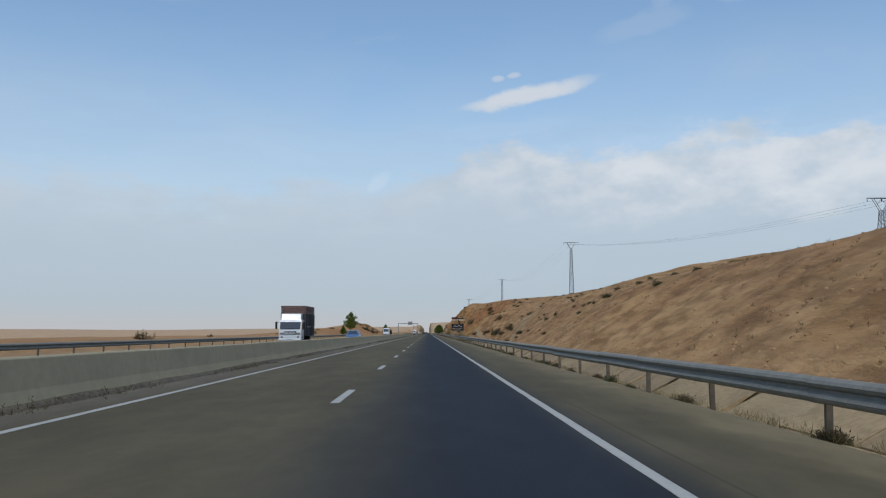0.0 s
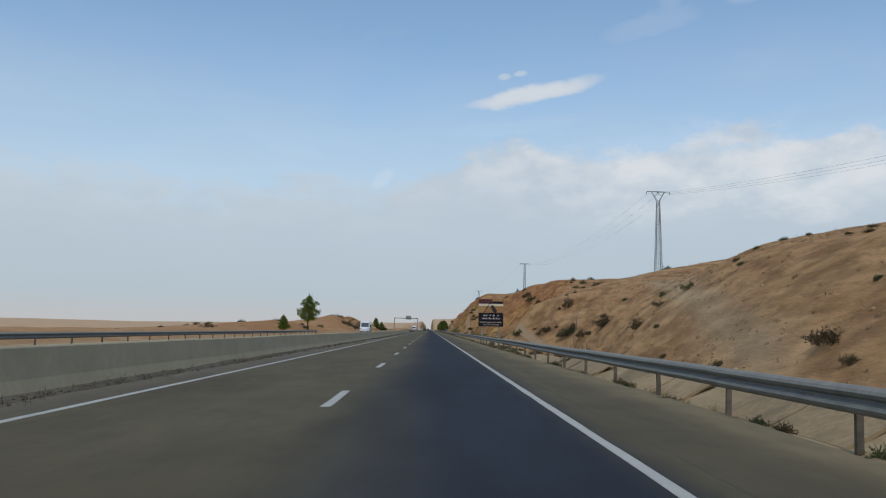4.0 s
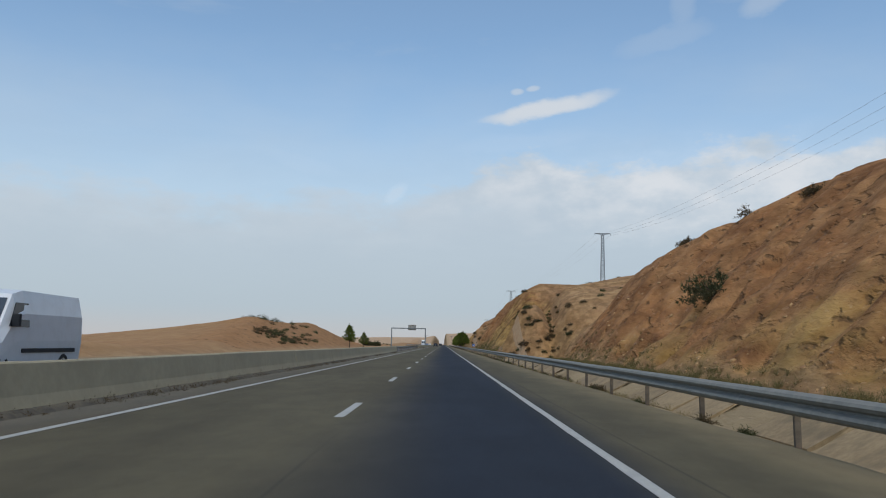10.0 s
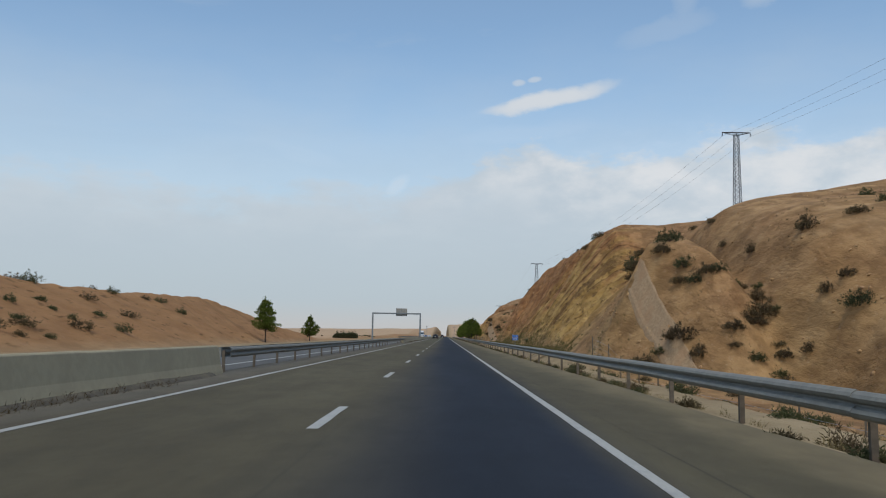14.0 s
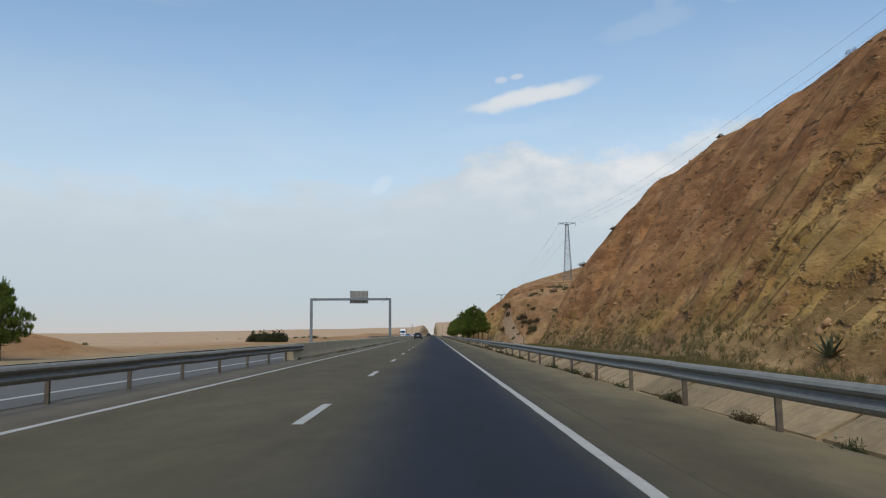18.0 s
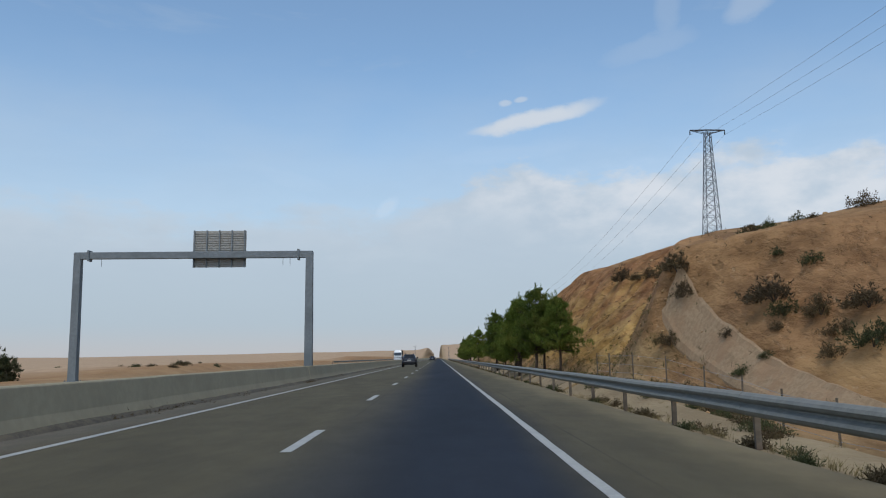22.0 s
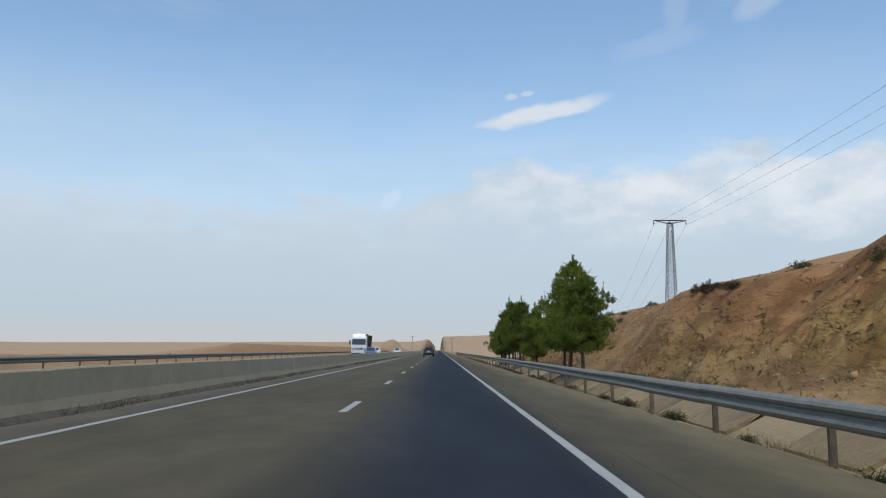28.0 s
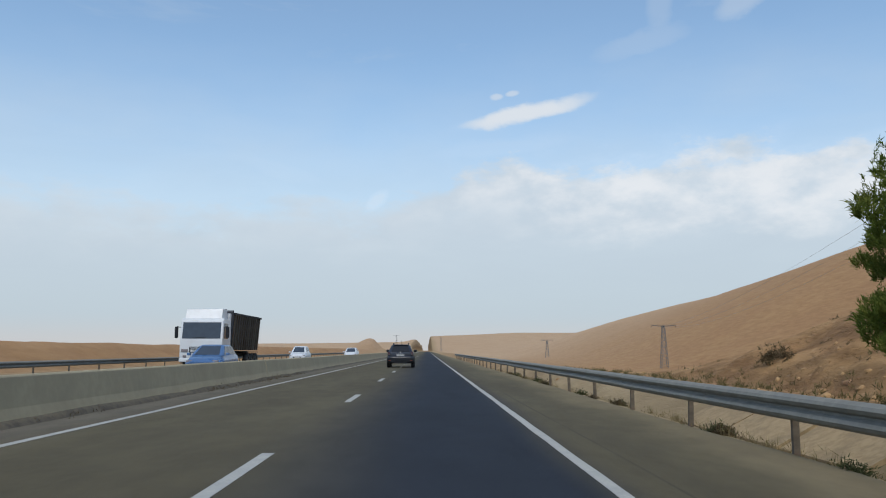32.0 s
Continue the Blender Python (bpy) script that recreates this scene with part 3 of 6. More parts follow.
R_BACK = [0.23, 0.27, 0.33, 0.32, 0.27, 0.25, 0.26, 0.28, 0.30, 0.32, 0.36, 0.39, 0.33, 0.23, 0.12, 0.03, -0.00, -0.00, 0.07, 0.14, 0.19, 0.21, 0.22, 0.23, 0.23, 0.23, 0.23, 0.23, 0.23, 0.25, 0.27, 0.37, 0.34, 0.14, 0.05, -0.01, 0.00, 0.08, 0.17, 0.25, 0.36, 0.44, 0.46, 0.42, 0.36, 0.32, 0.28, 0.27, 0.26, 0.17, 0.10, 0.09, 0.11, 0.18, 0.18, 0.16, 0.26, 0.46, 0.34, 0.25, 0.21, 0.20, 0.23, 0.26, 0.30, 0.22, 0.24, 0.25, 0.24, 0.19, 0.12, -0.01]
L_Y = [60, 80, 100, 120, 140, 160, 180, 200, 220, 240, 260, 280, 300, 320, 340, 360, 380, 400, 420, 440, 460, 480, 500, 520, 540, 560, 580, 600, 620, 640, 660, 680, 700, 720, 740, 760]
L_SLOPE = [0.40, 0.40, 0.40, 0.40, 0.40, 0.40, 0.40, 0.40, 0.38, 0.36, 0.34, 0.34, 0.35, 0.37, 0.40, 0.44, 0.48, 0.51, 0.53, 0.53, 0.45, 0.36, 0.34, 0.35, 0.37, 0.38, 0.39, 0.40, 0.40, 0.40, 0.40, 0.40, 0.41, 0.42, 0.45, 0.47]
L_CREST = [0.7, 0.7, 0.7, 0.7, 0.7, 0.7, 0.8, 1.1, 1.8, 2.2, 2.3, 1.6, 0.6, 0.7, 2.05, 3.45, 5.35, 5.05, 5.45, 6.05, 3.8, 0.2, -0.8, -0.7, -0.3, 0.1, 0.6, 0.8, 0.7, 0.7, 0.9, 0.8, 0.7, 0.5, 0.7, 1.9]
L_BACK = [-0.02, -0.02, -0.03, -0.03, -0.03, -0.04, -0.04, -0.07, -0.09, -0.10, -0.10, -0.08, -0.06, -0.07, -0.09, -0.13, -0.18, -0.19, -0.19, -0.18, -0.13, -0.07, -0.04, -0.04, -0.04, -0.04, -0.04, -0.03, -0.04, -0.06, -0.07, -0.06, -0.05, -0.06, -0.10, -0.16]

TOE_L = 22.0


def shape(u, y, ys, slope, crest, back, reach=40.0):
    """Height at u metres behind the foot: a face, a rounded brow and a slope that levels out."""
    m, h, b = np.interp(y, ys, slope), np.maximum(np.interp(y, ys, crest), 0), np.interp(y, ys, back)
    brow = h / m
    over = u - brow
    top = h + b * np.where(over < 0, over, reach * (1 - np.exp(-np.maximum(over, 0) / reach)))
    k = 0.05 + 0.035 * h
    low, gap = np.minimum(m * u, top), np.abs(m * u - top)
    return np.maximum(low - k * np.log1p(np.exp(-gap / k)), 0), h, brow


def land(x, y, fine=True):
    """Height of the ground, and how much of it is verge gravel, cut face and dry grass."""
    x, y = np.asarray(x, float), np.asarray(y, float)
    toe = np.interp(y, R_Y, R_TOE)
    hollow = np.clip((toe - 10.7) / 2.5, 0, 1) * (1 - step(y, 670, 700))
    ur = np.maximum(x - toe - 0.5 * waves(x * 0, y, 9, 2, 5), 0)
    ul = np.maximum(-x - TOE_L, 0)
    zr, hr, br = shape(ur, y, R_Y, R_SLOPE, R_CREST, R_BACK, 25.0)
    zl, hl, bl = shape(ul, y, L_Y, L_SLOPE, L_CREST, L_BACK)
    past = step(y, 750, 800)
    valley = -3.6 * step(x, 9, 26) + (0.43 + 0.06 * (1 - step(y, 960, 1190)) - 0.07 * (1 - step(y, 890, 965))) * (np.logaddexp(0, (x - 54) / 4.0) * 4.0) * (1 - 0.4 * step(x, 118, 230)) * step(y, 700, 860) * (1 - step(y, 890, 1120) * 0.28 - step(y, 1150, 1700) * 0.5)
    zr = zr * (1 - past) + np.where(x > 8, valley, 0) * past
    cut = np.interp(y, [205, 240, 315, 330, 398, 415, 498, 512, 546, 562, 680, 700], [0.06, 1, 1, 0.15, 0.15, 1, 1, 0.2, 0.25, 1, 1, 0.2])
    face_r = step(ur, 0, 1.2) * (1 - step(ur, br - 0.5, br + 3)) * (hr > 2.5) * (1 - past)
    face_l = step(ul, 0, 1.2) * (1 - step(ul, bl + 1, bl + 7)) * (hl > 1.2) * (1 - 0.85 * step(y, 465, 500))
    z = zr + zl - 1.3 * hollow * step(x, 6, 10) * (1 - step(ur, 0, 4))
    # a washed-out gully behind the end of the second cut
    run = np.clip((y - 362) / 46, 0, 1)
    along = step(y, 360, 372) * (1 - step(y, 408, 424))
    z = z + along * (1.0 * step(x, 17.2 + 3.8 * run, 23 + 3.8 * run) - 3.4 * np.exp(-((x - 17.2 - 3.8 * run) / 1.7) ** 2))
    # gullies and ledges on the faces, swells behind
    gully = 0.5 * waves(x * 0.25 + y * 0.06, y, 3.2, 2, 11) + 0.5 - 1.6 * np.maximum(0, 0.32 - np.abs(waves(x * 0.12, y, 4.5, 2, 13))) / 0.32
    ledge = waves(x * 1.1, y * 0.3 + x * 0.5, 2.4, 2, 17)
    z = z + (0.15 + 0.85 * cut) * (1 - 0.6 * step(y, 405, 420) * (1 - step(y, 455, 475))) * face_r * (1 - 0.7 * step(ur, br - 3.5, br)) * (0.20 * gully * step(ur, 0.5, 4) + 0.16 * ledge + 0.62 * waves(x, y, 2.3, 2, 23, 0.8) - 2.6 * np.maximum(0, waves(x, y, 2.9, 2, 111) - 0.30)) + face_l * 0.25 * waves(x, y, 3, 3, 29)
    # tilted beds with dark open joints on the second and third cut
    q = (y + 0.9 * ur + 0.2 * waves(x, y, 6, 3, 19)) / 2.1
    bed = np.floor(q)
    open_joint = np.exp(-((q - bed - 0.5) * 2.1 / 0.45) ** 2) * np.maximum(lattice(bed, bed * 0, 5) - 0.3, 0) * step(waves(x * 0.5, y * 0.5, 6, 2, 21), -0.5, 0.0)
    jointed = face_r * (step(y, 402, 418) * (1 - step(y, 480, 498)) + 0.15 * step(y, 588, 606) * (1 - step(y, 670, 684)) + 0.3 * step(y, 235, 250) * (1 - step(y, 300, 315)))
    z = z - jointed * step(ur, 0.6, 1.8) * (1 - 0.8 * step(ur, br - 3, br)) * (1.5 * open_joint + 0.18 * (q - bed - 0.5))
    roll_r = step(ur, br, br + 12) * (x > 8)
    z = z + roll_r * (0.25 * waves(x, y, 16, 4, 31) + 0.12 * waves(x, y, 2.0, 2, 37)) + step(ul, 1, 15) * 0.35 * waves(x, y, 12, 4, 41)
    # far plain and the low ridges that close the view
    z = z * (1 - step(np.abs(x), 160, 420) * (x > 0) * 0.7) * np.where(y < 1000, 1, 1 - 0.5 * step(y, 1200, 1700))
    low = 1 - step(y, 350, 1100)
    z = z - (1.0 + 20 * low) * step(-x, 70, 320) + 7.0 * (1 - low) * step(-x, 380, 1300) * (0.75 + 0.5 * waves(x, y, 420, 3, 43))
    z = z + 5 * step(x, 20, 120) * step(y, 830, 1100) * (1 - step(y, 1500, 1900))
    z = z + 15 * step(y, 1500, 2300) * (0.8 + 0.35 * waves(x, y, 300, 3, 47)) * step(x, -1000, -100) + 4 * step(y, 1300, 2600) + 13 * step(y, 1500, 2200) * step(x, -60, 40)
    z = z + 9 * step(x, 200, 900) * waves(x, y, 260, 3, 53)
    z = z + 5.5 * np.exp(-((x + 29) / 7.5) ** 2 - ((y - 1150) / 28) ** 2) * (1 + 0.25 * waves(x, y, 7, 3, 67))
    # flat formation under the two carriageways, a shallow ditch behind the right-hand rail
    flat = step(x, -21, -18.8) * (1 - step(x, 5.2, 6.4))
    ditch = -0.62 * np.clip((x - 4.5) / 1.3, 0, 1) * (1 - np.clip((x - 6.4) / 1.3, 0, 1))
    z = z * (1 - flat) + ditch + (1 - flat) * step(np.abs(x + 7), 11, 15) * 0.06 * waves(x, y, 1.6, 2, 59)
    z = z - 0.10 * step(x, -19.5, -18.2) * (1 - np.clip((x - 4.3) / 0.4, 0, 1))
    verge = np.clip(flat + (1 - step(x, 8.0, 10.5)) * (x > 0) + (1 - step(-x, 19.5, 24)) * (x < 0), 0, 1)
    track = np.exp(-((x - np.interp(y, [122, 138, 150, 161, 182], [12.0, 15.4, 17.5, 20.2, 24.5])) / 1.1) ** 2) * step(y, 118, 126) * (1 - step(y, 180, 192))
    verge = np.clip(verge + 0.75 * track, 0, 1)
    grass = (np.exp(-((x - 10.3) / 1.6) ** 2) * step(y, 230, 300) + 0.35 * np.exp(-((x - 6.2) / 0.8) ** 2)) * (0.55 + 0.6 * waves(x, y, 14, 3, 61))
    # litter under the pines, their shade put into the same darker tone
    grass = grass + 0.8 * step(x, 5.2, 6.6) * (1 - step(x, 9.0, 12)) * (step(y, 568, 574) * (1 - step(y, 616, 624)) + step(y, 684, 690) * (1 - step(y, 750, 760)))
    soil_cut = np.clip(face_r * cut + face_l * 0.95 + 0.2 * step(zr, 2, 8) * cut, 0, 1)
    # rust above ochre on the first cut, mostly rust on the second, ochre on the third
    tone = np.interp(y, [230, 250, 300, 400, 420, 470, 500, 550, 575, 600], [0.6, 0.62, 0.9, 0.28, 0.34, 0.74, 0.75, 0.66, 0.5, 0.52])
    tone = tone + 0.5 * (np.clip(z / np.maximum(hr, 1), 0, 1) - 0.5) * step(y, 230, 250)
    tone = np.where(x < 0, 0.95, tone)
    return z, verge, soil_cut, np.clip(grass, 0, 1), np.clip(tone, 0, 1)


def ground_z(x, y):
    return float(land(np.array([x]), np.array([y]))[0][0])


# one sheet of ground from the verge to the horizon, finer where the drive passes
gx = np.concatenate([-np.geomspace(3000, 62, 26), np.linspace(-60, -22, 32), np.linspace(-21.4, 4.0, 16), np.linspace(4.3, 36, 124), np.linspace(36.8, 74, 36), np.geomspace(76, 3000, 26)])
gy = np.concatenate([-np.geomspace(900, 40, 10), np.linspace(-30, 800, 1960), np.linspace(802, 1100, 100), np.geomspace(1106, 4600, 40)])
GX, GY = np.meshgrid(gx, gy)
gz, verge, cutface, grassy, tone = land(GX, GY)
nx, ny = len(gx), len(gy)
idx = np.arange(nx * ny).reshape(ny, nx)
quads = np.stack([idx[:-1, :-1], idx[:-1, 1:], idx[1:, 1:], idx[1:, :-1]], -1).reshape(-1, 4)
me = bpy.data.meshes.new("ground")
me.vertices.add(nx * ny)
me.vertices.foreach_set("co", np.stack([GX, GY, gz], -1).astype(np.float32).ravel())
me.loops.add(quads.size)
me.loops.foreach_set("vertex_index", quads.astype(np.int32).ravel())
me.polygons.add(len(quads))
me.polygons.foreach_set("loop_start", np.arange(0, quads.size, 4, dtype=np.int32))
me.polygons.foreach_set("use_smooth", np.ones(len(quads), dtype=bool))
me.update(calc_edges=True)
lay = me.color_attributes.new("cover", "FLOAT_COLOR", "POINT")
lay.data.foreach_set("color", np.stack([verge, cutface, grassy, tone], -1).astype(np.float32).ravel())
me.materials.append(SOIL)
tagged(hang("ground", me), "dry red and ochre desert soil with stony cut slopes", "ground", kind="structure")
del GX, GY, idx, quads

# ---------------------------------------------------------------- the two carriageways
ROAD_END, FIRST = 1500.0, -40.0
LINE_R, LINE_MID, LINE_L = 1.72, -1.77, -5.28


def slab(name, x0, x1, mat, label, rows=None):
    """A paved strip with a thickness and a crumbling outer edge."""
    ys = np.concatenate([np.arange(FIRST, 900, 2.0), np.linspace(902, ROAD_END, 60)])
    left = x0 + 0.10 * waves(ys * 0, ys, 3.0, 3, 71)
    rite = x1 + 0.16 * waves(ys * 0 + 9, ys, 3.5, 3, 73)
    v, f = [], []
    for k, y in enumerate(ys):
        v += [(left[k] - 0.12, y, -0.16), (left[k], y, 0.0), (rite[k], y, 0.0), (rite[k] + 0.14, y, -0.16)]
        if k:
            for j in range(3):
                f.append((4 * k - 4 + j, 4 * k - 3 + j, 4 * k + 1 + j, 4 * k + j))
    return tagged(hang(name, data(name, v, f, mat)), label, "road", kind="structure")


road = slab("road", -6.95, 4.28, ASPHALT, "two-lane motorway carriageway, bleached asphalt with a dark slow lane")
road_far = slab("road_opposite", -17.9, -6.98, FAR_ASPHALT, "opposite carriageway of dusty grey asphalt")


def stripe(name, x, y0, y1, width, parent, seed):
    """A painted line with chipped edges, four millimetres proud."""
    n = max(2, int((y1 - y0) / 1.0) + 1)
    ys = np.linspace(y0, y1, n)
    a = x - width / 2 + 0.012 * waves(ys * 0 + seed, ys, 0.8, 2, 81)
    b = x + width / 2 + 0.012 * waves(ys * 0 + seed, ys, 0.8, 2, 83)
    v, f = [], []
    for k, y in enumerate(ys):
        v += [(a[k], y, 0.0005), (a[k], y, 0.005), (b[k], y, 0.005), (b[k], y, 0.0005)]
        if k:
            for j in range(3):
                f.append((4 * k - 4 + j, 4 * k - 3 + j, 4 * k + 1 + j, 4 * k + j))
    return hang(name, data(name, v, f, PAINT), parent)


for k in range(11):
    y0 = FIRST + k * 140.0
    stripe("edge_line", LINE_R, y0, min(y0 + 140.0, ROAD_END), 0.13, road, 1)
    stripe("edge_line", LINE_L, y0, min(y0 + 140.0, ROAD_END), 0.14, road, 2)
    stripe("edge_line", -8.1, y0, min(y0 + 140.0, ROAD_END), 0.17, road_far, 3)
    stripe("edge_line", -15.3, y0, min(y0 + 140.0, ROAD_END), 0.19, road_far, 4)
DASH_AT = 1.4
for k in range(-3, 75):
    stripe("lane_dash", LINE_MID, DASH_AT + 13 * k, DASH_AT + 13 * k + 3.3, 0.15, road, k + 200)
for k in range(-3, 75):
    stripe("lane_dash", -11.7, DASH_AT + 6 + 13 * k, DASH_AT + 9.3 + 13 * k, 0.15, road_far, k + 300)

# ---------------------------------------------------------------- concrete median wall in two stretches, a steel rail between
WALL_X = -6.76
WALL = [(-0.29, -0.05), (-0.26, 0.08), (-0.19, 0.28), (-0.09, 0.77), (-0.06, 0.80), (0.06, 0.80), (0.09, 0.77), (0.19, 0.28), (0.26, 0.08), (0.29, -0.05)]
for n, (y0, y1) in enumerate(((-40, 353), (459, 1400)), 1):
    wall = thing("median_wall_%d" % n, "low grey concrete median barrier with a dusty foot", "barrier", WALL_X, 0, 0, kind="structure")
    y = y0
    k = 0
    while y < y1 - 1:
        long = min(12.0 if y < 860 else 60.0, y1 - y)
        bm = prism(bmesh.new(), WALL, "y", 0.0, long - 0.012)
        part("barrier_block", bm, CONCRETE, wall, "", pose(0.012 * math.sin(k * 1.7), y, 0.006 * math.sin(k * 2.3)))
        y += long
        k += 1


BEAM = [(0.0, 0.155), (0.018, 0.150), (0.062, 0.118), (0.083, 0.080), (0.062, 0.042), (0.012, 0.012), (0.012, -0.012),
        (0.062, -0.042), (0.083, -0.080), (0.062, -0.118), (0.018, -0.150), (0.0, -0.155)]


def beam_mesh(long):
    """A length of two-wave guard rail; its waves bulge to -x."""
    outer = [(-d, z) for d, z in BEAM]
    inner = [(-d + 0.010, z * 0.99) for d, z in reversed(BEAM)]
    bm = prism(bmesh.new(), outer + inner, "y", 0.0, long)
    bmesh.ops.recalc_face_normals(bm, faces=bm.faces[:])
    me = bpy.data.meshes.new("rail_beam")
    bm.to_mesh(me)
    bm.free()
    me.materials.append(GALV)
    return me


def post_mesh(high, name="rail_post"):
    c = [(-0.04, -0.03), (0.04, -0.03), (0.04, -0.022), (-0.032, -0.022), (-0.032, 0.022), (0.04, 0.022), (0.04, 0.03), (-0.04, 0.03)]
    bm = prism(bmesh.new(), c, "z", -0.45, high)
    bmesh.ops.recalc_face_normals(bm, faces=bm.faces[:])
    me = bpy.data.meshes.new(name)
    bm.to_mesh(me)
    bm.free()
    me.materials.append(POST)
    return me


def spacer_mesh():
    bm = block(-0.10, 0.0, -0.06, 0.06, -0.14, 0.14, 0.01)
    me = bpy.data.meshes.new("spacer")
    bm.to_mesh(me)
    bm.free()
    me.materials.append(GALV)
    return me


B4, B12, P66, SP = beam_mesh(4.06), beam_mesh(12.08), post_mesh(0.64), spacer_mesh()


def guard_rail(label, x, y0, y1, pitch=4.0, side=1, top=0.70, double=False, far=False):
    """Posts at even steps with a rail before them; side 1 faces the road to its left."""
    g = thing("guard_rail", label, "guard rail", x, y0, 0, 0)
    n = int((y1 - y0) / pitch)
    for k in range(n + 1):
        lean = pose(0, k * pitch, 0, random.uniform(-1, 1), random.uniform(-1.5, 1.5), 180 if side < 0 else 0)
        post = hang("rail_post", P66, g, lean)
        if not far:
            hang("spacer", SP, post, pose(-0.06, 0, top - 0.155))
        if not far and k < n:
            for sd in ((side, -side) if double else (side,)):
                hang("rail_beam", B4, g, pose(-0.16 * sd, k * pitch + (0 if sd > 0 else 4.03), top - 0.155 + random.uniform(-0.008, 0.008), 0, 0, 0 if sd > 0 else 180))
    if far:
        for k in range(int((y1 - y0) / 12)):
            hang("rail_beam", B12, g, pose(-0.16 * side, k * 12 + (0 if side > 0 else 12.04), top - 0.155, 0, 0, 0 if side > 0 else 180))
    return g


guard_rail("long galvanised two-wave guard rail on steel posts beside the hard shoulder", 4.50, -18.2, 862)
guard_rail("galvanised double-sided guard rail in the gap of the median wall", WALL_X, 354, 463, 4.0, 1, 0.74, True)
guard_rail("weathered guard rail along the far edge of the opposite carriageway", -18.6, -12, 228, 4.0, -1, 0.70, False, True)
guard_rail("weathered guard rail along the far edge of the opposite carriageway", -18.6, 660, 960, 4.0, -1, 0.70, False, True)

# ---------------------------------------------------------------- vehicles
def loft(bm, rings):
    rows = [[bm.verts.new(p) for p in r] for r in rings]
    for a, b in zip(rows, rows[1:]):
        for k in range(len(a)):
            bm.faces.new((a[k], a[(k + 1) % len(a)], b[(k + 1) % len(b)], b[k]))
    bm.faces.new(rows[0][::-1])
    bm.faces.new(rows[-1])
    return bm


def lathe(profile, sides=24):
    """A body of revolution about x from (radius, x) points."""
    bm = bmesh.new()
    loft(bm, [[(x, r * math.cos(2 * math.pi * k / sides), r * math.sin(2 * math.pi * k / sides)) for k in range(sides)] for r, x in profile])
    return bm


def wheel(parent, x, y, r, w, rim_mat=None):
    """A tyre with its rim and spokes; x is its middle."""
    out = 1 if x > 0 else -1
    ob = part("wheel", lathe([(r * 0.6, -w * 0.1), (r * 0.63, -w / 2), (r * 0.93, -w / 2), (r, -w * 0.36), (r, w * 0.36), (r * 0.93, w / 2), (r * 0.63, w / 2), (r * 0.6, w * 0.1)]), RUBBER, parent, "black tyre", pose(x, y, r), True)
    bm = lathe([(r * 0.64, w * 0.1), (r * 0.64, w * 0.47), (r * 0.58, w * 0.47), (r * 0.55, w * 0.2), (r * 0.12, w * 0.22)])
    for k in range(5):
        a = k * 72
        n = len(bm.verts)
        box(bm, w * 0.2, w * 0.42, -r * 0.09, r * 0.09, r * 0.08, r * 0.6)
        bm.verts.ensure_lookup_table()
        bmesh.ops.rotate(bm, verts=bm.verts[n:], cent=(0, 0, 0), matrix=Matrix.Rotation(radians(a), 3, "X"))
    part("rim", bm, rim_mat or ALLOY, ob, "", pose(0, 0, 0, 0, 0, 0 if out > 0 else 180))
    return ob


def sheet(corners, u0, u1, v0, v1, lift=0.012, thick=0.02):
    """A slab lying on the flat face of four corners (low left, low right, high right, high left), between shares u and v."""
    a, b, c, d = [Vector(p) for p in corners]
    n = (b - a).cross(d - a).normalized()

    def at(u, v):
        return (a * (1 - u) + b * u) * (1 - v) + (d * (1 - u) + c * u) * v
    q = [at(u0, v0), at(u1, v0), at(u1, v1), at(u0, v1)]
    bm = bmesh.new()
    lo = [bm.verts.new(p + n * (lift - thick)) for p in q]
    hi = [bm.verts.new(p + n * lift) for p in q]
    for k in range(4):
        bm.faces.new((lo[k], lo[(k + 1) % 4], hi[(k + 1) % 4], hi[k]))
    bm.faces.new(lo[::-1])
    bm.faces.new(hi)
    return bm


def ring_of(y, z0, z1, w0, wm, w1, sag=0.06):
    h = z1 - z0
    return [(-w0, y, z0), (-wm, y, z0 + h * 0.35), (-wm * 0.99, y, z0 + h * 0.7), (-w1, y, z1), (-w1 * 0.5, y, z1 + sag * 0.4), (w1 * 0.5, y, z1 + sag * 0.4),
            (w1, y, z1), (wm * 0.99, y, z0 + h * 0.7), (wm, y, z0 + h * 0.35), (w0, y, z0)]


def outline(w, y0, y1, z, r, n=4, crown=0.0):
    """Plan outline of a car at one height: a rectangle of half width w with round corners."""
    pts = []
    for cx, cy, a0 in ((w - r, y1 - r, 0), (-w + r, y1 - r, 90), (-w + r, y0 + r, 180), (w - r, y0 + r, 270)):
        for k in range(n + 1):
            a = radians(a0 + 90 * k / n)
            pts.append((cx + r * math.cos(a), cy + r * math.sin(a), z))
    return pts


def shell(name, rings, mat, parent, label="", angle=38):
    ob = part(name, loft(bmesh.new(), rings), mat, parent, label, None, True)
    ob.data.set_sharp_from_angle(angle=radians(angle))
    return ob


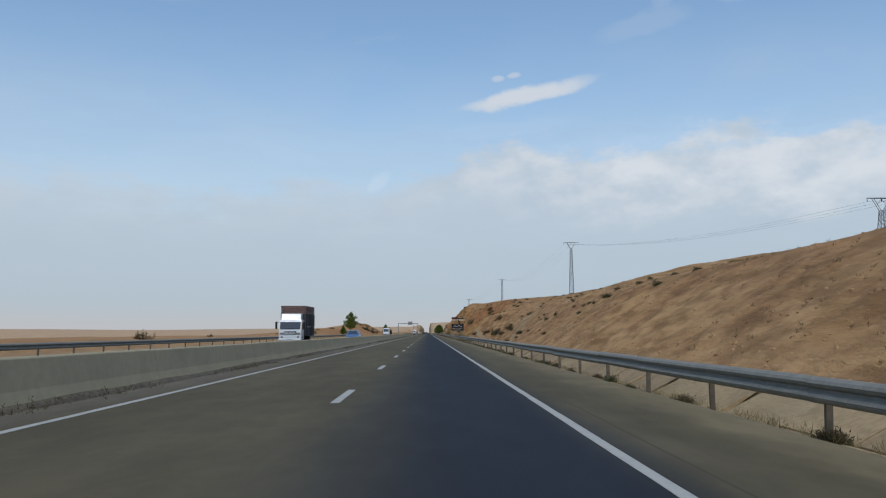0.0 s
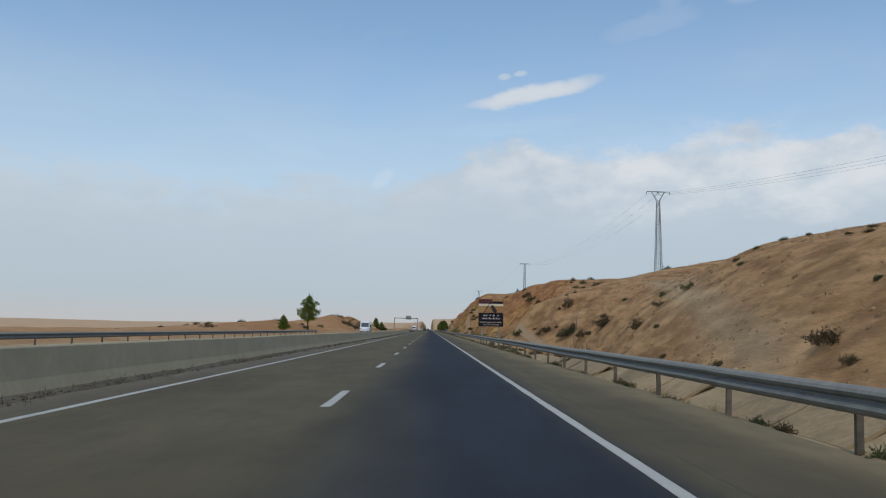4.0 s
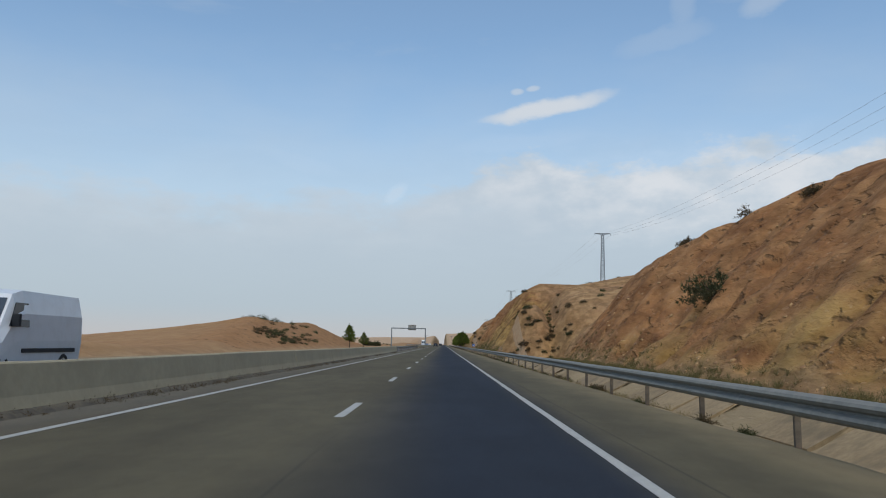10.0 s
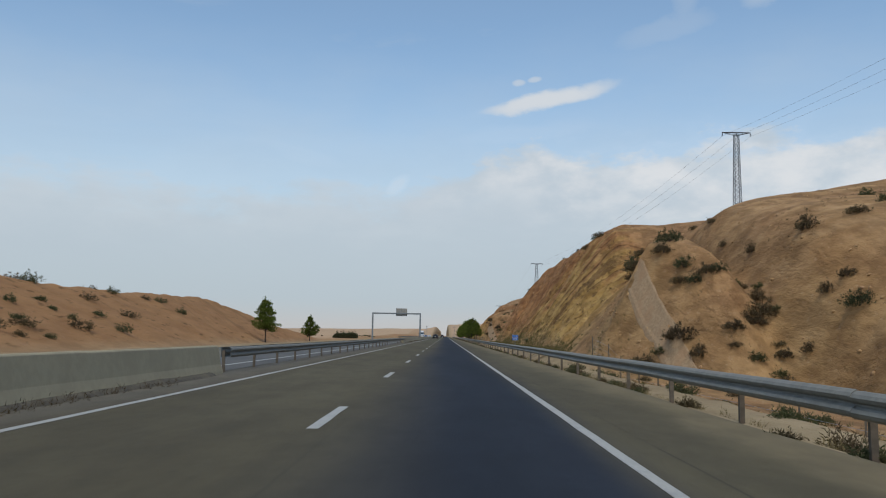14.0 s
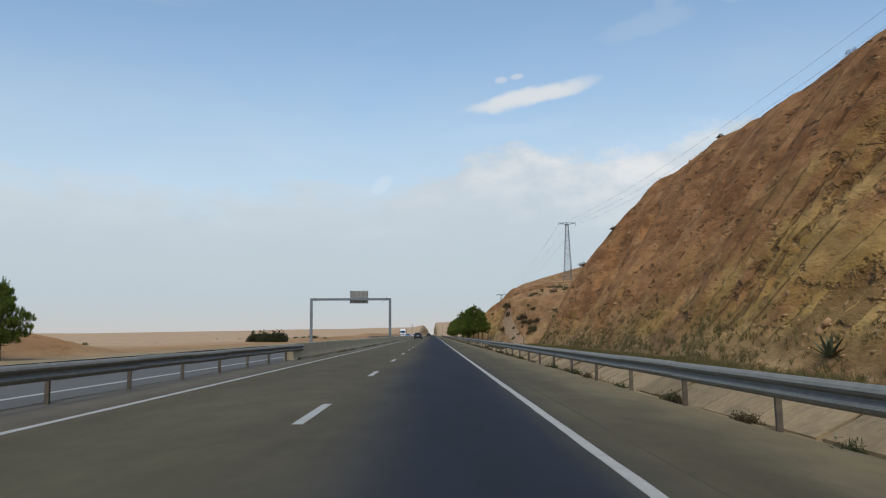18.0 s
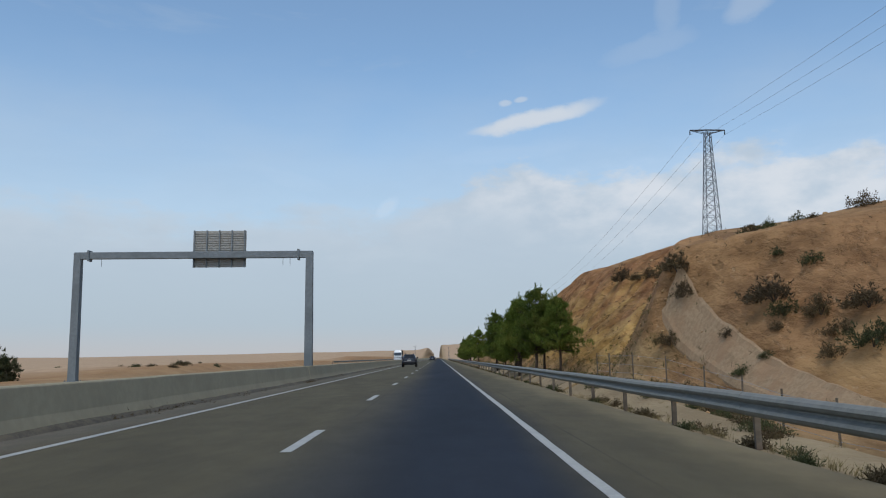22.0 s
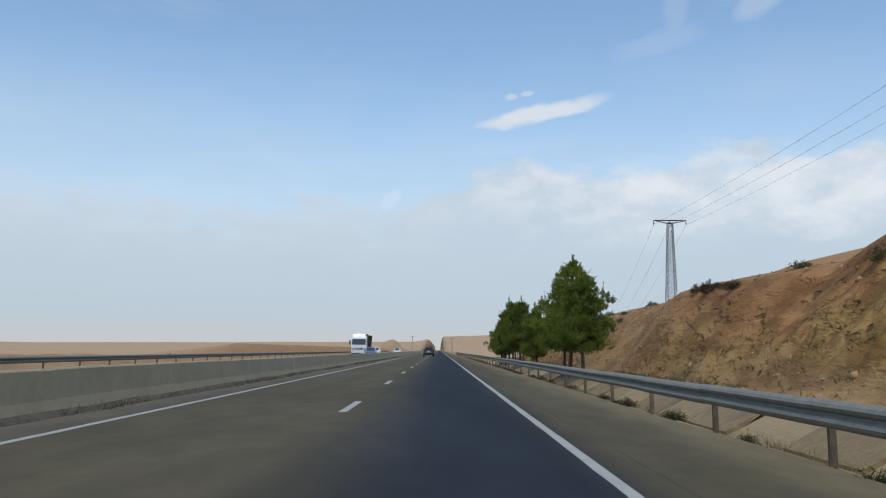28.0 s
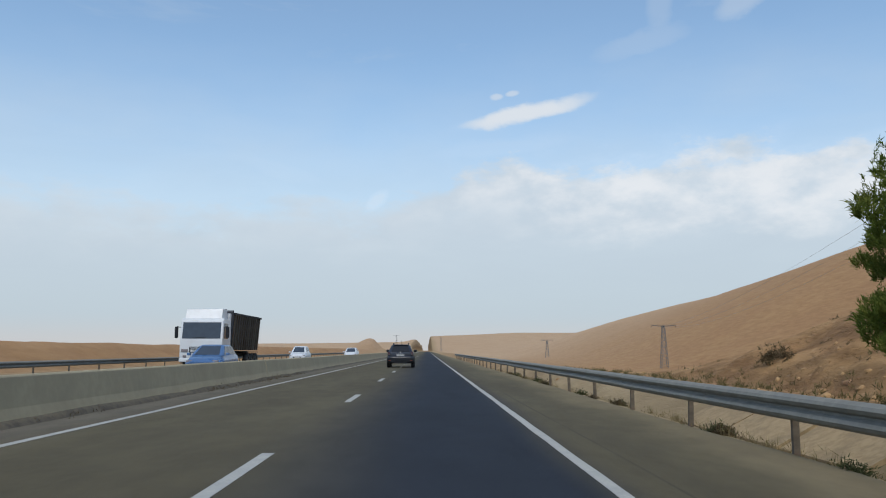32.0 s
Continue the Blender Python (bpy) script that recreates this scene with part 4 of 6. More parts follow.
def cabin(parent, belt, roof, zb, zr, wb, wr, paint, glass, fwd=1, side_cuts=((0.06, 0.28), (0.31, 0.60), (0.63, 0.92)), rear=True, round_r=0.14):
    """Greenhouse of a car between a belt line and a roof line, each (rear y, front y), with its panes."""
    b0, b1, r0, r1 = belt[0], belt[1], roof[0], roof[1]
    rings = []
    for f, inset in ((0, 0), (0.5, 0), (0.86, 0.0), (0.93, 0.015), (0.97, 0.05), (0.995, 0.13), (1.01, 0.30)):
        w = wb + (wr - wb) * f - inset
        z = zb + (zr - zb) * f
        rings.append(outline(w, b0 + (r0 - b0) * f + inset, b1 + (r1 - b1) * f - inset, z, round_r))
    shell("cabin", rings, paint, parent)
    f = 0.93
    zt, wt2 = zb + (zr - zb) * f, wb + (wr - wb) * f
    yr, yf = b0 + (r0 - b0) * f, b1 + (r1 - b1) * f
    for sx in (1, -1):
        quad = [(sx * wb, b0, zb), (sx * wb, b1, zb), (sx * wt2, yf, zt), (sx * wt2, yr, zt)]
        if sx < 0:
            quad = [quad[1], quad[0], quad[3], quad[2]]
        for u0, u1 in side_cuts:
            u = (u0, u1) if sx > 0 else (1 - u1, 1 - u0)
            part("side_window", sheet(quad, u[0], u[1], 0.10, 0.90), glass, parent, "dark tinted glass")
    part("windscreen", sheet([(wb, b1, zb), (-wb, b1, zb), (-wt2, yf, zt), (wt2, yf, zt)], 0.12, 0.88, 0.08, 0.92), SCREEN, parent, "glass windscreen")
    if rear:
        part("rear_window", sheet([(-wb, b0, zb), (wb, b0, zb), (wt2, yr, zt), (-wt2, yr, zt)], 0.11, 0.89, 0.10, 0.90), glass, parent, "dark rear glass")


def suv(x, y, label, turn=0.0):
    car = thing("car", label, "car", x, y, 0, turn)
    rings = [outline(*v) for v in ((0.78, -1.95, 1.98, 0.29, 0.2), (0.87, -2.10, 2.10, 0.36, 0.24), (0.905, -2.15, 2.16, 0.50, 0.26), (0.912, -2.15, 2.17, 0.64, 0.26), (0.905, -2.12, 2.14, 0.72, 0.26), (0.885, -2.07, 2.09, 0.77, 0.24),
                                   (0.885, -2.06, 2.05, 0.88, 0.22), (0.89, -2.06, 1.96, 0.97, 0.2), (0.875, -2.04, 1.75, 1.03, 0.2), (0.85, -2.03, 1.2, 1.08, 0.18))]
    shell("body", rings, DARK_PAINT, car)
    cabin(car, (-2.03, 1.12), (-1.60, 0.18), 1.05, 1.60, 0.85, 0.60, DARK_PAINT, GLASS, round_r=0.2)
    shell("spoiler", [outline(0.53, -1.70, -1.30, 1.55, 0.1), outline(0.55, -1.72, -1.28, 1.575, 0.1), outline(0.50, -1.66, -1.24, 1.60, 0.1)], DARK_PAINT, car, "roof spoiler")
    shell("bumper", [outline(0.80, -2.10, -1.7, 0.33, 0.2), outline(0.90, -2.18, -1.72, 0.38, 0.26), outline(0.925, -2.21, -1.74, 0.52, 0.28), outline(0.922, -2.205, -1.75, 0.66, 0.28), outline(0.905, -2.16, -1.8, 0.705, 0.26)], BLACK, car, "black plastic rear bumper")
    part("skid_plate", block(-0.45, 0.45, -2.17, -1.9, 0.30, 0.37, 0.02), BLACK, car, "dark skid plate")
    for sx in (1, -1):
        part("sill", block(sx * 0.885 - 0.035, sx * 0.885 + 0.035, -0.92, 0.92, 0.28, 0.42, 0.02), BLACK, car)
        for yy in (-1.33, 1.34):
            wheel(car, sx * 0.845, yy, 0.35, 0.225)
            # black disc added on the body for the shaded opening round the wheel
            part("well_shade_disc", lathe([(0.40, -0.02), (0.42, 0.0), (0.42, 0.008), (0.2, 0.01)]), BLACK, car, "", pose(sx * 0.904, yy, 0.36, 0, 0, 0 if sx > 0 else 180))
            bm = bmesh.new()
            tube(bm, [(sx * 0.900, yy + 0.435 * math.cos(a), 0.35 + 0.435 * math.sin(a)) for a in np.linspace(0.0, math.pi, 13)], [0.035] * 13, 6)
            part("wheel_arch", bm, BLACK, car, "black plastic wheel arch", None, True)
        lamp = part("tail_lamp", block(sx * 0.80 - 0.095, sx * 0.80 + 0.095, -2.085, -1.84, 0.86, 1.09, 0.055), RED_LENS, car, "square dark red tail lamp")
        part("lens", block(sx * 0.79 - 0.05, sx * 0.79 + 0.05, -2.094, -2.07, 0.90, 0.965, 0.012), CLEAR_LENS, lamp, "pale reversing lens")
        part("lens", block(sx * 0.79 - 0.045, sx * 0.79 + 0.045, -2.093, -2.07, 0.985, 1.035, 0.010), RED_LENS, lamp)
        part("reflector", block(sx * 0.74 - 0.07, sx * 0.74 + 0.07, -2.212, -2.16, 0.475, 0.505), AMBER, car)
        arch = np.linspace(0, 1, 9)
        bm = tube(bmesh.new(), [(sx * 0.52, -1.42 + 1.5 * u, 1.575 + 0.11 * math.sin(math.pi * u) ** 0.35) for u in arch], [0.034] * 9, 8)
        rail = part("roof_rail", bm, BLACK, car, "black roof rail", None, True)
        for yy in (-1.28, -0.66, -0.05):
            part("rail_foot", block(sx * 0.52 - 0.03, sx * 0.52 + 0.03, yy - 0.09, yy + 0.09, 1.56, 1.67, 0.02), BLACK, rail)
        mirror = shell("mirror", [outline(0.07, -0.04, 0.04, 0, 0.03), outline(0.115, -0.06, 0.05, 0.03, 0.04), outline(0.12, -0.06, 0.06, 0.12, 0.04), outline(0.08, -0.04, 0.04, 0.18, 0.03)], BLACK, car, "black door mirror")
        mirror.matrix_basis = pose(sx * 0.99, 0.72, 1.07)
        part("mirror_arm", block(sx * 0.87 - 0.07, sx * 0.87 + 0.07, 0.70, 0.76, 1.06, 1.10, 0.01), BLACK, car)
        for yy in (-0.75, 0.15):
            part("door_handle", block(sx * 0.892 - 0.02, sx * 0.892 + 0.02, yy, yy + 0.2, 0.93, 0.965, 0.008), DARK_PAINT, car)
            part("door_gap", block(sx * 0.886 - 0.022, sx * 0.886 + 0.022, yy + 0.29, yy + 0.30, 0.45, 1.0), BLACK, car)
    part("tailgate_recess", block(-0.40, 0.40, -2.068, -2.02, 0.765, 0.93, 0.02), DARK_PAINT, car, "recess round the plate")
    plate = part("plate", block(-0.27, 0.27, -2.092, -2.06, 0.80, 0.91), PLATE, car, "pale registration plate")
    for k in range(4):
        part("plate_bar", block(-0.2 + k * 0.11, -0.13 + k * 0.11, -2.096, -2.088, 0.835, 0.88), BAR_GREY, plate)
    for k in range(6):
        part("trim_bar", block(-0.29 + k * 0.1, -0.225 + k * 0.1, -2.068, -2.04, 0.945, 0.972), CHROME, car)
    part("emblem", prism(bmesh.new(), [(-0.065, 1.10), (0.065, 1.10), (0.065, 1.05), (0.03, 1.00), (-0.03, 1.00), (-0.065, 1.05)], "y", -2.07, -2.03), CHROME, car, "small bright emblem")
    part("wiper", tube(bmesh.new(), [(0.0, -2.055, 1.12), (0.04, -2.045, 1.145), (0.42, -2.035, 1.14)], [0.02, 0.016, 0.01], 5), BLACK, car)
    part("aerial", tube(bmesh.new(), [(0.05, -1.4, 1.6), (0.05, -1.46, 1.88)], [0.012, 0.006], 5), BLACK, car)
    part("exhaust", tube(bmesh.new(), [(0.35, -1.9, 0.27), (0.35, -2.12, 0.26)], [0.03, 0.03], 8), BLACK, car)
    return car


def hatchback(x, y, paint, label, turn=180.0, high=1.0):
    car = thing("car", label, "car", x, y, 0, turn, "cars on the opposite carriageway")
    body = [(-2.0, 0.5, 0.85, 0.74, 0.80, 0.74), (-1.85, 0.30, 0.97, 0.80, 0.85, 0.78), (-1.1, 0.24, 0.99, 0.82, 0.87, 0.80), (0.2, 0.22, 0.96, 0.82, 0.87, 0.80),
            (1.1, 0.24, 0.92, 0.82, 0.86, 0.76), (1.7, 0.28, 0.80, 0.80, 0.83, 0.66), (2.0, 0.36, 0.64, 0.70, 0.74, 0.55)]
    part("body", loft(bmesh.new(), [ring_of(*b) for b in body]), paint, car)
    cabin(car, (-1.8, 1.15), (-1.35, 0.1), 0.94, 0.94 + 0.53 * high, 0.79, 0.57, paint, GLASS)
    for sx in (1, -1):
        for yy in (-1.25, 1.3):
            wheel(car, sx * 0.75, yy, 0.30, 0.19)
        part("headlamp", block(sx * 0.60 - 0.14, sx * 0.60 + 0.14, 1.66, 1.92, 0.60, 0.74, 0.04), CLEAR_LENS, car, "clear headlamp")
        part("mirror", block(sx * 0.93 - 0.09, sx * 0.93 + 0.09, 0.72, 0.84, 0.95, 1.08, 0.03), paint, car)
    part("grille", block(-0.4, 0.4, 1.9, 2.02, 0.42, 0.56, 0.02), BLACK, car, "black grille")
    part("plate", block(-0.26, 0.26, 2.0, 2.03, 0.44, 0.54), PLATE, car)
    return car


def van(x, y, label, turn=180.0):
    car = thing("van", label, "van", x, y, 0, turn)
    rings = [ring_of(-2.9, 0.35, 2.35, 0.90, 0.97, 0.80, 0.05), ring_of(-2.8, 0.32, 2.46, 0.93, 0.99, 0.84, 0.08), ring_of(0.9, 0.30, 2.48, 0.94, 0.99, 0.84, 0.08), ring_of(1.35, 0.30, 2.36, 0.94, 0.99, 0.78, 0.06),
             ring_of(2.05, 0.30, 1.32, 0.94, 0.985, 0.84, 0.05), ring_of(2.75, 0.34, 1.10, 0.90, 0.93, 0.76, 0.04), ring_of(2.95, 0.42, 0.88, 0.80, 0.84, 0.66, 0.03)]
    part("body", loft(bmesh.new(), rings), WHITE_PAINT, car)
    part("windscreen", sheet([(0.84, 2.05, 1.33), (-0.84, 2.05, 1.33), (-0.78, 1.36, 2.36), (0.78, 1.36, 2.36)], 0.05, 0.95, 0.06, 0.88, 0.02), SCREEN, car, "wide dark windscreen")
    for sx in (1, -1):
        quad = [(sx * 0.985, 0.6, 1.4), (sx * 0.985, 1.9, 1.4), (sx * 0.88, 1.35, 2.2), (sx * 0.88, 0.6, 2.2)]
        if sx < 0:
            quad = [quad[1], quad[0], quad[3], quad[2]]
        part("side_window", sheet(quad, 0.06, 0.94, 0.05, 0.9, 0.03), GLASS, car)
        for yy in (-1.7, 1.95):
            wheel(car, sx * 0.86, yy, 0.34, 0.22, CHROME)
        part("headlamp", block(sx * 0.68 - 0.16, sx * 0.68 + 0.16, 2.52, 2.86, 0.86, 1.08, 0.05), CLEAR_LENS, car, "clear headlamp")
        part("mirror", block(sx * 1.10 - 0.11, sx * 1.10 + 0.11, 1.55, 1.68, 1.45, 1.80, 0.03), BLACK, car, "black door mirror")
        part("side_strip", block(sx * 0.985 - 0.02, sx * 0.985 + 0.02, -2.4, 1.0, 0.72, 0.84, 0.01), BLACK, car)
    part("grille", block(-0.5, 0.5, 2.78, 2.93, 0.78, 0.96, 0.02), BLACK, car, "black grille")
    part("bumper", block(-0.88, 0.88, 2.6, 3.02, 0.36, 0.62, 0.06), BLACK, car, "dark plastic bumper")
    part("plate", block(-0.26, 0.26, 3.01, 3.04, 0.44, 0.54), PLATE, car)
    return car


def cab(parent, front, width, low, high, paint, slope, shield):
    """A truck cab with its front at y=front (facing -y), windscreen, doors, lamps, mirrors and a roof shield."""
    w = width / 2
    mid = low + (high - low) * 0.48
    prof = [(front + 1.75, low), (front + 0.06, low), (front, low + 0.2), (front + 0.02, mid), (front + slope, high - 0.1), (front + slope + 0.18, high), (front + 1.75, high)]
    bm = prism(bmesh.new(), prof, "x", -w, w)
    bmesh.ops.bevel(bm, geom=[e for e in bm.edges], offset=0.05, segments=2, affect="EDGES", profile=0.6)
    part("cab", bm, paint, parent, "white painted cab")
    part("windscreen", sheet([(-w, front + 0.02, mid), (w, front + 0.02, mid), (w, front + slope, high - 0.1), (-w, front + slope, high - 0.1)], 0.05, 0.95, 0.06, 0.88, 0.015), SCREEN, parent, "wide dark windscreen")
    for sx in (1, -1):
        quad = [(sx * w, front + 0.3, mid), (sx * w, front + 1.3, mid), (sx * w, front + 1.3, high - 0.25), (sx * w, front + slope + 0.25, high - 0.25)]
        if sx < 0:
            quad = [quad[1], quad[0], quad[3], quad[2]]
        part("side_window", sheet(quad, 0.04, 0.96, 0.06, 0.95, 0.02), GLASS, parent)
        part("headlamp", block(sx * (w - 0.3) - 0.2, sx * (w - 0.3) + 0.2, front - 0.05, front + 0.1, low + 0.45, low + 0.62, 0.03), CLEAR_LENS, parent, "clear headlamp")
        part("fog_lamp", block(sx * (w - 0.3) - 0.1, sx * (w - 0.3) + 0.1, front - 0.05, front + 0.1, low + 0.12, low + 0.28, 0.04), CLEAR_LENS, parent)
        arm = part("mirror", block(sx * (w + 0.25) - 0.1, sx * (w + 0.25) + 0.1, front + 0.1, front + 0.22, mid + 0.1, mid + 0.75, 0.04), BLACK, parent, "tall black mirror")
        part("mirror_arm", tube(bmesh.new(), [(sx * w, front + 0.25, mid + 0.7), (sx * (w + 0.25), front + 0.16, mid + 0.78)], [0.02, 0.02], 5), BLACK, parent)
    part("grille", block(-w * 0.55, w * 0.55, front - 0.03, front + 0.08, low + 0.42, low + 0.75, 0.03), BLACK, parent, "dark slatted grille")
    for k in range(4):
        part("grille_slat", block(-w * 0.5, w * 0.5, front - 0.05, front, low + 0.46 + k * 0.07, low + 0.49 + k * 0.07), paint, parent)
    part("bumper", block(-w, w, front - 0.08, front + 0.2, low - 0.12, low + 0.08, 0.04), paint, parent)
    part("plate", block(-0.26, 0.26, front - 0.1, front - 0.07, low - 0.06, low + 0.05), PLATE, parent)
    part("wiper", tube(bmesh.new(), [(-0.5, front - 0.01, mid + 0.1), (0.3, front + 0.02, mid + 0.16)], [0.015, 0.015], 5), BLACK, parent)
    if shield:
        prof = [(front + slope + 0.2, high), (front + slope + 0.45, high + shield), (front + 1.7, high + shield + 0.08), (front + 1.7, high)]
        part("roof_shield", prism(bmesh.new(), prof, "x", -w * 0.86, w * 0.86), paint, parent, "white wind shield on the roof")


def box_truck(x, y):
    """Medium truck facing -y: white cab, tarpaulin sides, boarded load above."""
    tr = thing("truck", "white-cabbed truck with dark tarpaulin sides and boards above", "truck", x, y)
    cab(tr, 0.0, 2.1, 0.55, 2.35, WHITE_PAINT, 0.28, 0.55)
    part("chassis", block(-0.45, 0.45, 0.5, 7.6, 0.55, 0.8), BLACK, tr)
    bed = part("cargo_body", block(-1.2, 1.2, 1.95, 7.7, 0.85, 2.95, 0.05), TARP, tr, "dark tarpaulin cargo body")
    for sx in (1, -1):
        for k in range(7):
            yy = 2.15 + k * 0.88
            part("stake", block(sx * 1.22 - 0.03, sx * 1.22 + 0.03, yy, yy + 0.08, 0.9, 2.95), BLACK, bed)
        for k in range(5):
            part("side_strip", block(sx * 1.215 - 0.01, sx * 1.215 + 0.01, 2.4 + k * 1.05, 2.9 + k * 1.05, 1.72, 1.77), SIGN_WHITE, bed)
        for k in range(3):
            part("cargo_board", block(sx * 1.17 - 0.03, sx * 1.17 + 0.03, 1.95, 7.65, 2.97 + k * 0.26, 3.2 + k * 0.26, 0.01), CARGO, tr, "brown cargo board")
    for k in range(3):
        part("cargo_board", block(-1.15, 1.15, 1.93, 1.99, 2.97 + k * 0.26, 3.2 + k * 0.26, 0.01), CARGO, tr)
    part("cargo_load", block(-1.1, 1.1, 2.05, 7.55, 2.96, 3.62, 0.08), CARGO, tr, "brown load")
    for yy in (0.75, 5.6):
        for sx in (1, -1):
            wheel(tr, sx * 0.92, yy, 0.44, 0.28, POST)
    part("mudguard", block(-1.15, 1.15, 4.9, 5.02, 0.35, 0.85), BLACK, tr)
    return tr


def tipper_truck(x, y):
    """Long articulated truck facing -y: tall white cab and a dark ribbed tipping trailer."""
    tr = thing("truck", "articulated truck with a white cab and dark ribbed trailer", "truck", x, y)
    cab(tr, 0.0, 2.45, 0.65, 3.05, WHITE_PAINT, 0.22, 0.55)
    part("side_fairing", block(-1.2, 1.2, 1.8, 2.2, 0.8, 3.4, 0.05), WHITE_PAINT, tr)
    tub = part("trailer_tub", loft(bmesh.new(), [[(-1.05, 2.7, 1.2), (1.05, 2.7, 1.2), (1.25, 2.6, 3.45), (-1.25, 2.6, 3.45)], [(-1.05, 10.6, 1.2), (1.05, 10.6, 1.2), (1.25, 10.9, 3.45), (-1.25, 10.9, 3.45)]]), TARP, tr, "dark steel trailer tub")
    for sx in (1, -1):
        for k in range(13):
            yy = 2.9 + k * 0.62
            part("rib", prism(bmesh.new(), [(sx * 1.06, 1.2), (sx * 1.16, 1.2), (sx * 1.33, 3.4), (sx * 1.24, 3.4)], "y", yy, yy + 0.12), POST, tub)
        part("rim_rail", block(sx * 1.27 - 0.06, sx * 1.27 + 0.06, 2.6, 10.9, 3.36, 3.48, 0.02), BLACK, tub)
        for yy in (0.9, 3.2, 7.6, 8.9, 10.2):
            wheel(tr, sx * 1.0, yy, 0.5, 0.32, POST)
    part("tarp_roll", tube(bmesh.new(), [(-1.2, 2.75, 3.5), (1.2, 2.75, 3.5)], [0.13, 0.13], 8), TARP, tub, "rolled tarpaulin")
    part("chassis", block(-0.5, 0.5, 0.6, 10.6, 0.8, 1.15), BLACK, tr)
    part("mudguard", block(-1.15, 1.15, 7.0, 10.8, 1.05, 1.1), BLACK, tr)
    return tr


box_truck(-13.0, 78.0)
hatchback(-9.7, 107.0, BLUE_PAINT, "blue hatchback with a pale roof glare on the opposite carriageway")
van(-13.0, 259.5, "white panel van with a dark windscreen on the opposite carriageway")
suv(-3.45, 618.2, "dark blue-grey compact SUV with roof rails in the fast lane")
suv(-1.75, 796.0, "dark compact SUV far ahead on the motorway")
tipper_truck(-13.0, 784.5)
hatchback(-10.4, 777.0, BLUE_PAINT, "blue car with pale headlamps beside a truck")
hatchback(-12.9, 822.0, WHITE_PAINT, "white car on the opposite carriageway", 180, 1.25)
hatchback(-9.8, 846.0, WHITE_PAINT, "white car on the opposite carriageway", 180, 1.1)


# ---------------------------------------------------------------- sign gantry across the opposite carriageway
def sign_gantry(y, xl, xr, top):
    g = thing("sign_gantry", "grey steel portal gantry with a sign panel seen from behind", "gantry", (xl + xr) / 2, y)
    hw = (xr - xl) / 2
    for sx in (-1, 1):
        col = part("column", loft(bmesh.new(), [[(sx * hw - w, -w, z), (sx * hw + w, -w, z), (sx * hw + w, w, z), (sx * hw - w, w, z)] for w, z in ((0.24, -0.3), (0.22, 0.3), (0.19, top - 0.05))]), GANTRY, g, "tapering grey column")
        part("base_plate", block(sx * hw - 0.36, sx * hw + 0.36, -0.36, 0.36, -0.08, 0.05), GANTRY, col)
        for a in (-1, 1):
            for b in (-1, 1):
                part("bolt", tube(bmesh.new(), [(sx * hw + a * 0.3, b * 0.3, 0.0), (sx * hw + a * 0.3, b * 0.3, 0.14)], [0.025, 0.025], 6), GALV, col)
        part("flange", block(sx * (hw - 0.62) - 0.05, sx * (hw - 0.62) + 0.05, -0.25, 0.25, top - 0.50, top + 0.10, 0.01), GANTRY, g)
    beam = part("cross_beam", block(-hw - 0.18, hw + 0.18, -0.17, 0.17, top - 0.38, top, 0.02), GANTRY, g, "grey box-section cross beam")
    for x in (hw - 1.1, hw - 1.5, -hw + 1.3):
        part("cable_end", tube(bmesh.new(), [(x, 0, top - 0.36), (x, 0.02, top - 0.8)], [0.012, 0.01], 5), BLACK, g)
    sx0, sx1, sz0, sz1 = -13.62 - (xl + xr) / 2, -10.62 - (xl + xr) / 2, top - 0.86, top + 1.22
    sign = part("sign_panel", block(sx0, sx1, 0.26, 0.30, sz0, sz1), SIGN_BACK, g, "ribbed grey back of a sign panel")
    for k in range(15):
        z = sz0 + 0.03 + k * (sz1 - sz0 - 0.06) / 15
        part("rib", block(sx0 + 0.02, sx1 - 0.02, 0.22, 0.262, z, z + 0.07), SIGN_BACK, sign)
    for k in range(5):
        x = sx0 + 0.08 + k * (sx1 - sx0 - 0.16) / 4
        part("stiffener", block(x - 0.035, x + 0.035, 0.16, 0.222, sz0 - 0.02, sz1 + 0.02), GANTRY, sign)
    return g


sign_gantry(557.0, -19.95, -6.98, 7.2)


# ---------------------------------------------------------------- roadside billboard
def words(text, size, mat, parent, x, y, z, name="lettering"):
    cu = bpy.data.curves.new(name, "FONT")
    cu.body, cu.size, cu.align_x, cu.extrude, cu.space_character = text, size, "CENTER", 0.004, 1.05
    tmp = bpy.data.objects.new(name, cu)
    scene.collection.objects.link(tmp)
    me = bpy.data.meshes.new_from_object(tmp)
    bpy.data.objects.remove(tmp)
    me.materials.append(mat)
    return hang(name, me, parent, pose(x, y, z, 90))


